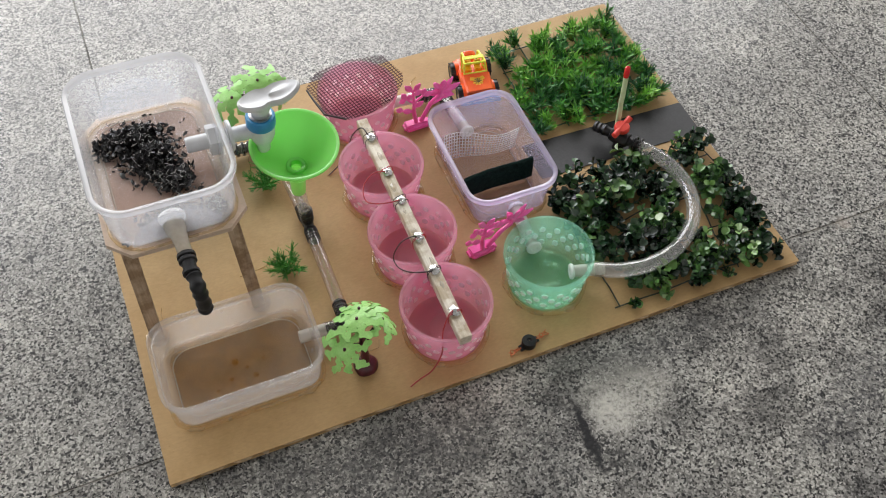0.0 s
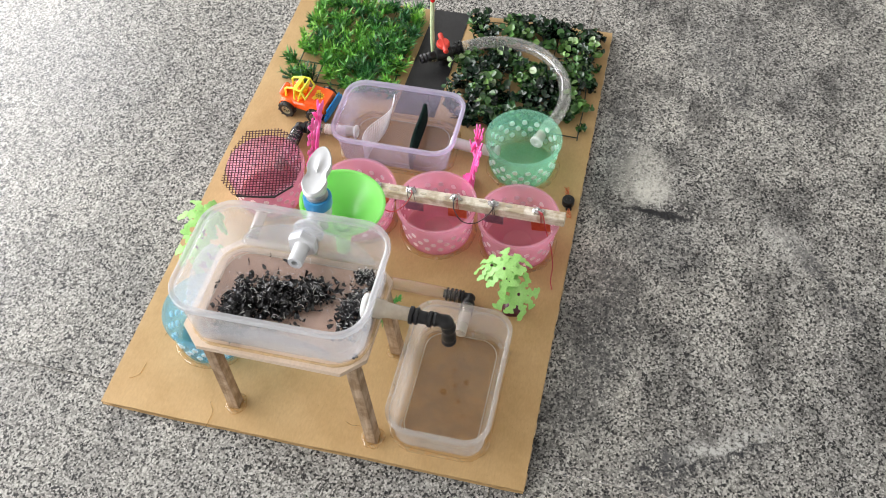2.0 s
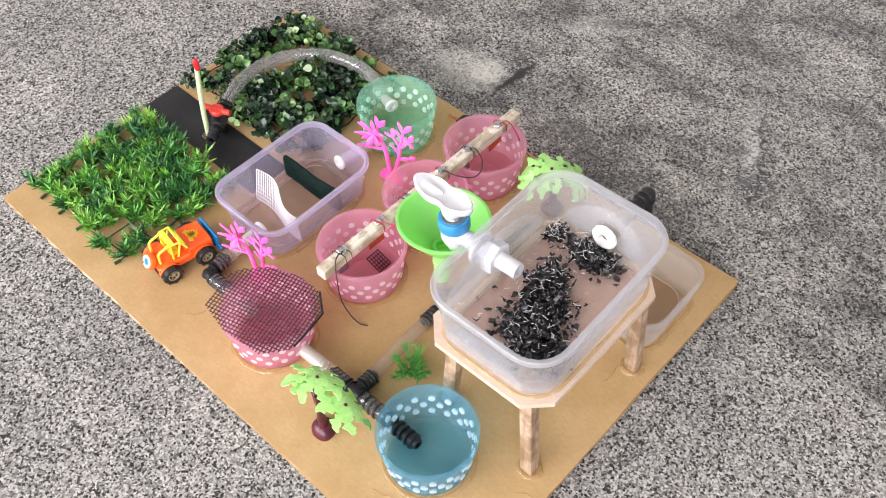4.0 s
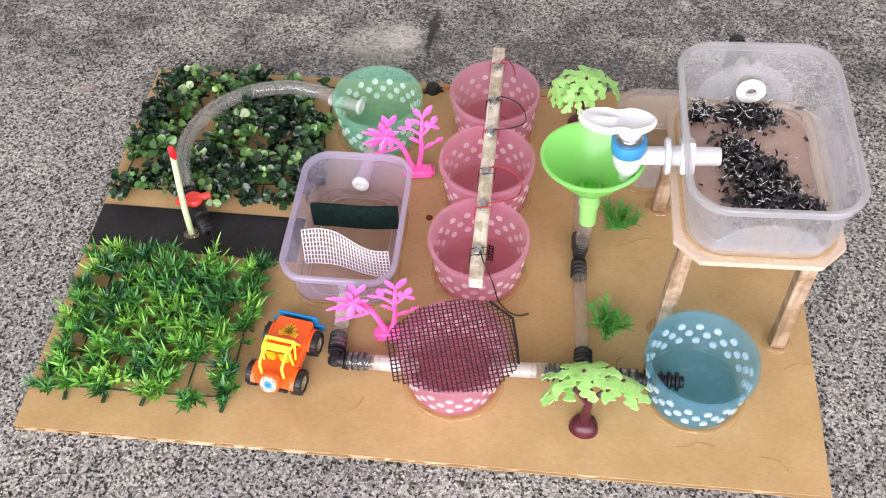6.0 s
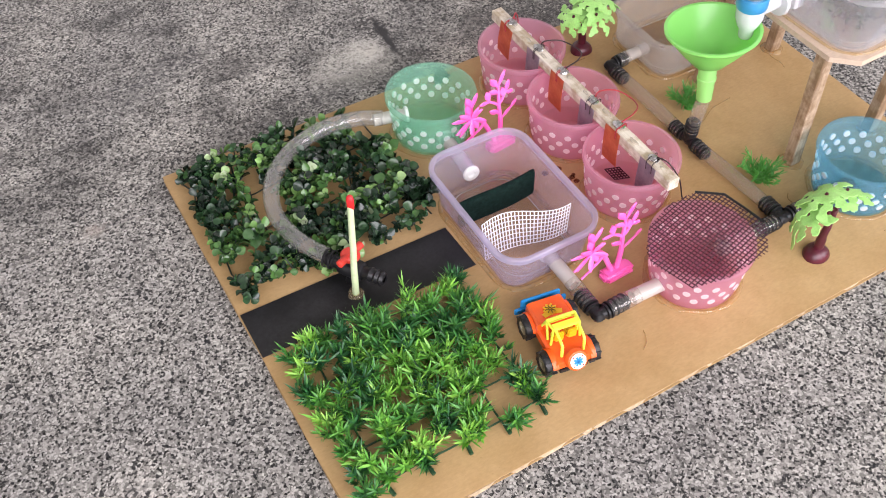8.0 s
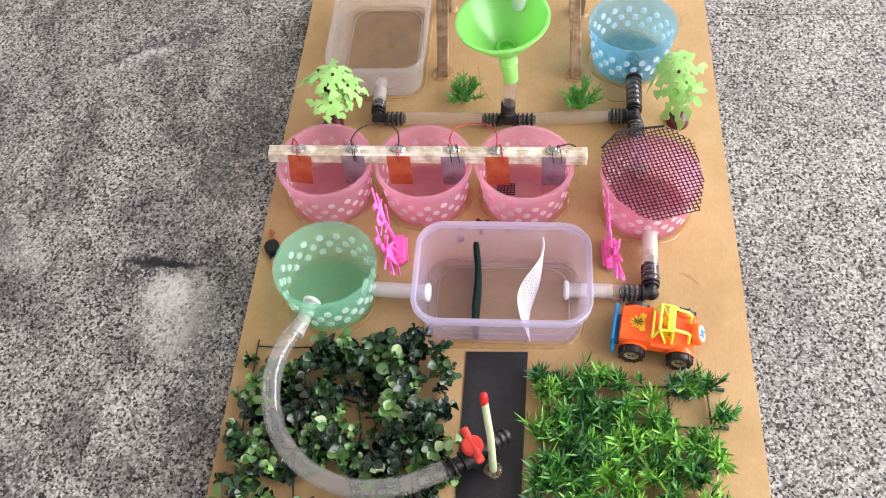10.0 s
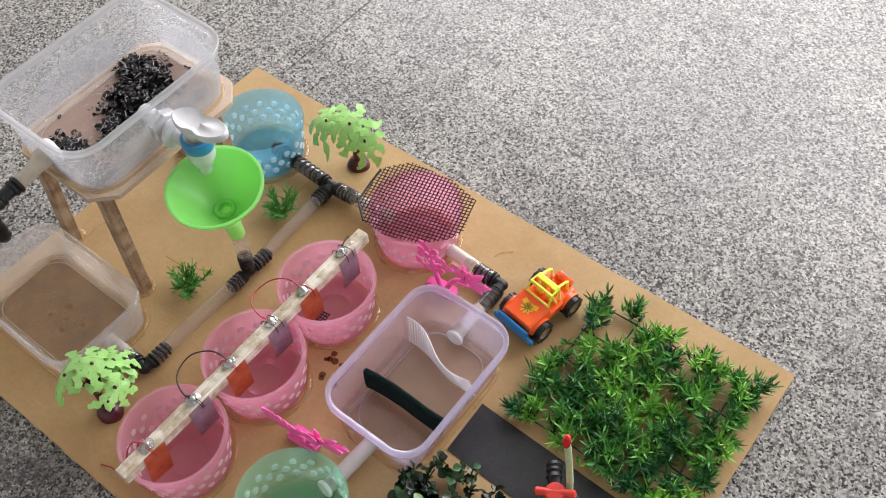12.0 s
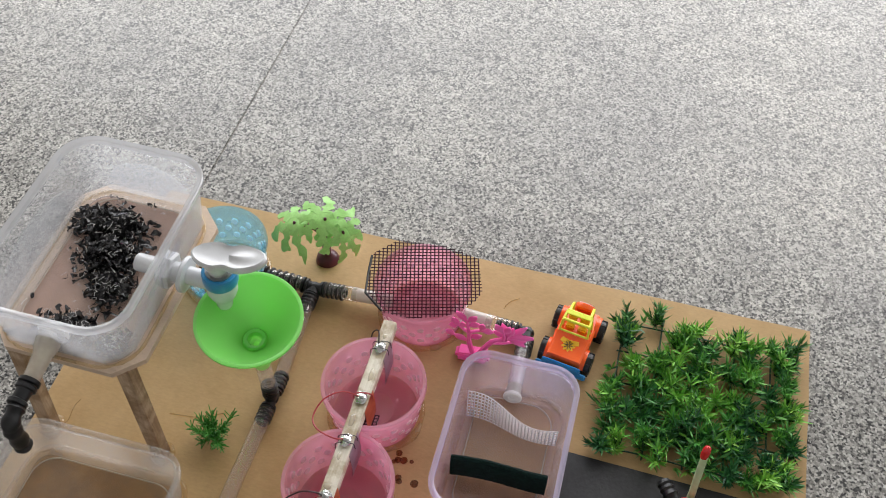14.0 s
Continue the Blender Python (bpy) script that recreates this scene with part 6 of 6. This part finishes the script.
    part("roof_panel", block(0.0236, 0.0048, 0.0014, (0, 0.0080, 0.0428), 0.0004), YELLOW, t, "lime yellow roof panel")
    bar((-0.0140, -0.0055, 0.0300), (0.0140, -0.0055, 0.0300), r=0.0012)
    part("seats", merge(block(0.0085, 0.008, 0.006, (-0.0060, 0.0060, 0.0252), 0.0012), block(0.0085, 0.008, 0.006, (0.0060, 0.0060, 0.0252), 0.0012), block(0.0085, 0.003, 0.011, (-0.0060, 0.0110, 0.0305), 0.001), block(0.0085, 0.003, 0.011, (0.0060, 0.0110, 0.0305), 0.001)), SEATS, t, "amber yellow seats")
    part("dashboard", block(0.028, 0.0035, 0.006, (0, -0.0045, 0.0270), 0.001), ORANGE, t)
    # hood sticker: a yellow sun with dark rays
    n = 40
    out = [((0.0058 + 0.0012 * math.cos(9 * a)) * math.cos(a), (0.0058 + 0.0012 * math.cos(9 * a)) * math.sin(a)) for a in (2 * math.pi * i / n for i in range(n))]
    tilt = Matrix.Translation((0, -0.0190, 0.02830)) @ Matrix.Rotation(radians(5.3), 4, "X")
    part("hood_sticker", moved(merge(prism(out, 0.0004), prism([(-0.0095, 0.003), (-0.006, 0.0015), (0.006, 0.0015), (0.0095, 0.003), (0.008, 0.0075), (0.0, 0.0055), (-0.008, 0.0075)], 0.0004)), tilt), SEATS, t, "yellow sun sticker", smooth=False)
    rays = [block(0.0040, 0.0006, 0.0004, (0.0028 * math.cos(a), 0.0028 * math.sin(a), 0.0007), 0, Matrix.Rotation(a, 3, "Z")) for a in (math.pi * i / 4 for i in range(8))]
    part("sticker_rays", moved(merge(*rays), tilt), DARKINK, t, "dark ray marks", smooth=False)
    # spare wheel at the rear
    rot = Matrix.Translation((0, 0.0325, 0.0230)) @ Matrix.Rotation(radians(-62), 4, "X")
    spare = part("spare_wheel", moved(lathe([(0.0003, -0.003), (0.0085, -0.003), (0.0098, -0.0015), (0.0098, 0.0022), (0.0088, 0.0036), (0.0070, 0.0040), (0.0003, 0.0040)], 32, False), rot), ORANGE, t, "orange spare wheel cover")
    part("cover_disc", moved(lathe([(0.0003, 0.0), (0.0072, 0.0), (0.0072, 0.0045), (0.0003, 0.0045)], 28, False), rot), PRINT, spare, "white disc sticker", smooth=False)
    star = [block(0.0085, 0.0017, 0.0005, (0, 0, 0.0047), 0, Matrix.Rotation(math.pi * i / 4 + 0.3, 3, "Z")) for i in range(4)]
    part("cover_star", moved(merge(*star), rot), TOYBLUE, spare, "blue star marks", smooth=False)
    dots = [block(0.0018, 0.0010, 0.0005, (0.0060 * math.cos(a), 0.0060 * math.sin(a), 0.0047), 0, Matrix.Rotation(a + 1.57, 3, "Z")) for a in (math.pi * i / 2 + 0.75 for i in range(4))]
    part("cover_marks", moved(merge(*dots), rot), REDTIP, spare, "red edge marks", smooth=False)
    return t


toy_car()


# ---- buzzer with wire ends by the front edge ----
def buzzer():
    t = thing("buzzer", (0.3775, 0.0145, 0.0), "small round black buzzer with twisted red wire ends", "buzzer", turn=12)
    part("case", lathe([(0.0003, 0.0), (0.0072, 0.0), (0.0076, 0.0008), (0.0076, 0.0075), (0.0070, 0.0086), (0.0026, 0.0088), (0.0022, 0.0080), (0.0003, 0.0080)], 28, False), BLACK, t)
    part("tab", merge(block(0.006, 0.007, 0.0025, (0.0085, 0, 0.0014), 0.0005), block(0.006, 0.007, 0.0025, (-0.0085, 0, 0.0014), 0.0005)), BLACK, t)
    rnd = random.Random(4)
    for s in (-1, 1):
        bms = []
        for k in range(3):
            pts = [(s * 0.009, 0.001 * k - 0.001, 0.002)]
            for i in range(1, 5):
                pts.append((s * (0.009 + 0.0038 * i), 0.0022 * math.sin(i * 2.1 + k * 2) + rnd.gauss(0, 0.0008), 0.0018 + 0.0015 * abs(math.cos(i * 1.7 + k))))
            bms.append(sweep(pts, 0.0005, 6, 0, 4))
        part("wire_end", merge(*bms), COPPER, t, "twisted reddish wire end")
    return t


buzzer()


# ---- dried drips and stray glue on the board ----
def drips():
    rnd = random.Random(23)
    t = thing("dried_drips", (0.346, 0.211, 0.0), "small brown dried drips on the cardboard", "stain", kind="stuff")
    bms = []
    for _ in range(9):
        x, y, r = rnd.gauss(0, 0.007), rnd.gauss(0, 0.012), rnd.uniform(0.0012, 0.0036)
        out = [((x + r * (1 + 0.3 * rnd.random()) * math.cos(2 * math.pi * i / 12)), (y + r * (1 + 0.3 * rnd.random()) * math.sin(2 * math.pi * i / 12))) for i in range(12)]
        bms.append(prism(out, 0.0003, 0.0002))
    part("drops", merge(*bms), WET, t)
    t3 = thing("tub_stain", (0.098, 0.092, 0.0028), "yellow-brown dried stains on the clouded tub floor", "stain", kind="stuff")
    bms = []
    for x, y, r in ((-0.006, 0.012, 0.0036), (0.010, -0.010, 0.0028), (0.022, 0.006, 0.0018), (-0.030, -0.014, 0.0014), (0.004, 0.002, 0.0016), (-0.014, -0.006, 0.0020)):
        out = [(x + r * (1 + 0.35 * noise.noise(Vector((i * 0.5, x * 90, 1)))) * math.cos(2 * math.pi * i / 18), y + r * (1 + 0.35 * noise.noise(Vector((i * 0.5, y * 90, 5)))) * math.sin(2 * math.pi * i / 18)) for i in range(18)]
        bms.append(prism(out, 0.0003))
    part("stain", merge(*bms), STAIN, t3)
    t2 = thing("stray_glue", (0.10, 0.20, 0.0), "thin stray hot glue threads on the cardboard", "glue", kind="stuff")
    bms = []
    for x, y, a, ln in ((0.05, 0.01, 0.3, 0.05), (0.075, 0.155, 1.1, 0.03), (-0.085, 0.14, 0.2, 0.03), (-0.055, 0.235, 2.6, 0.022), (0.01, 0.225, 0.1, 0.035), (0.13, -0.13, 0.5, 0.02), (0.30, 0.21, 0.9, 0.022), (-0.065, -0.02, 1.3, 0.03)):
        p = [(x + math.cos(a) * ln * (u - 0.5) + 0.003 * math.sin(u * 5 + x * 90), y + math.sin(a) * ln * (u - 0.5) + 0.002 * math.cos(u * 7), 0.0004) for u in (0, 0.25, 0.5, 0.75, 1)]
        bms.append(sweep(p, 0.00035, 6, 0, 4))
    part("threads", merge(*bms), GLUE, t2)


drips()
net_scrap()
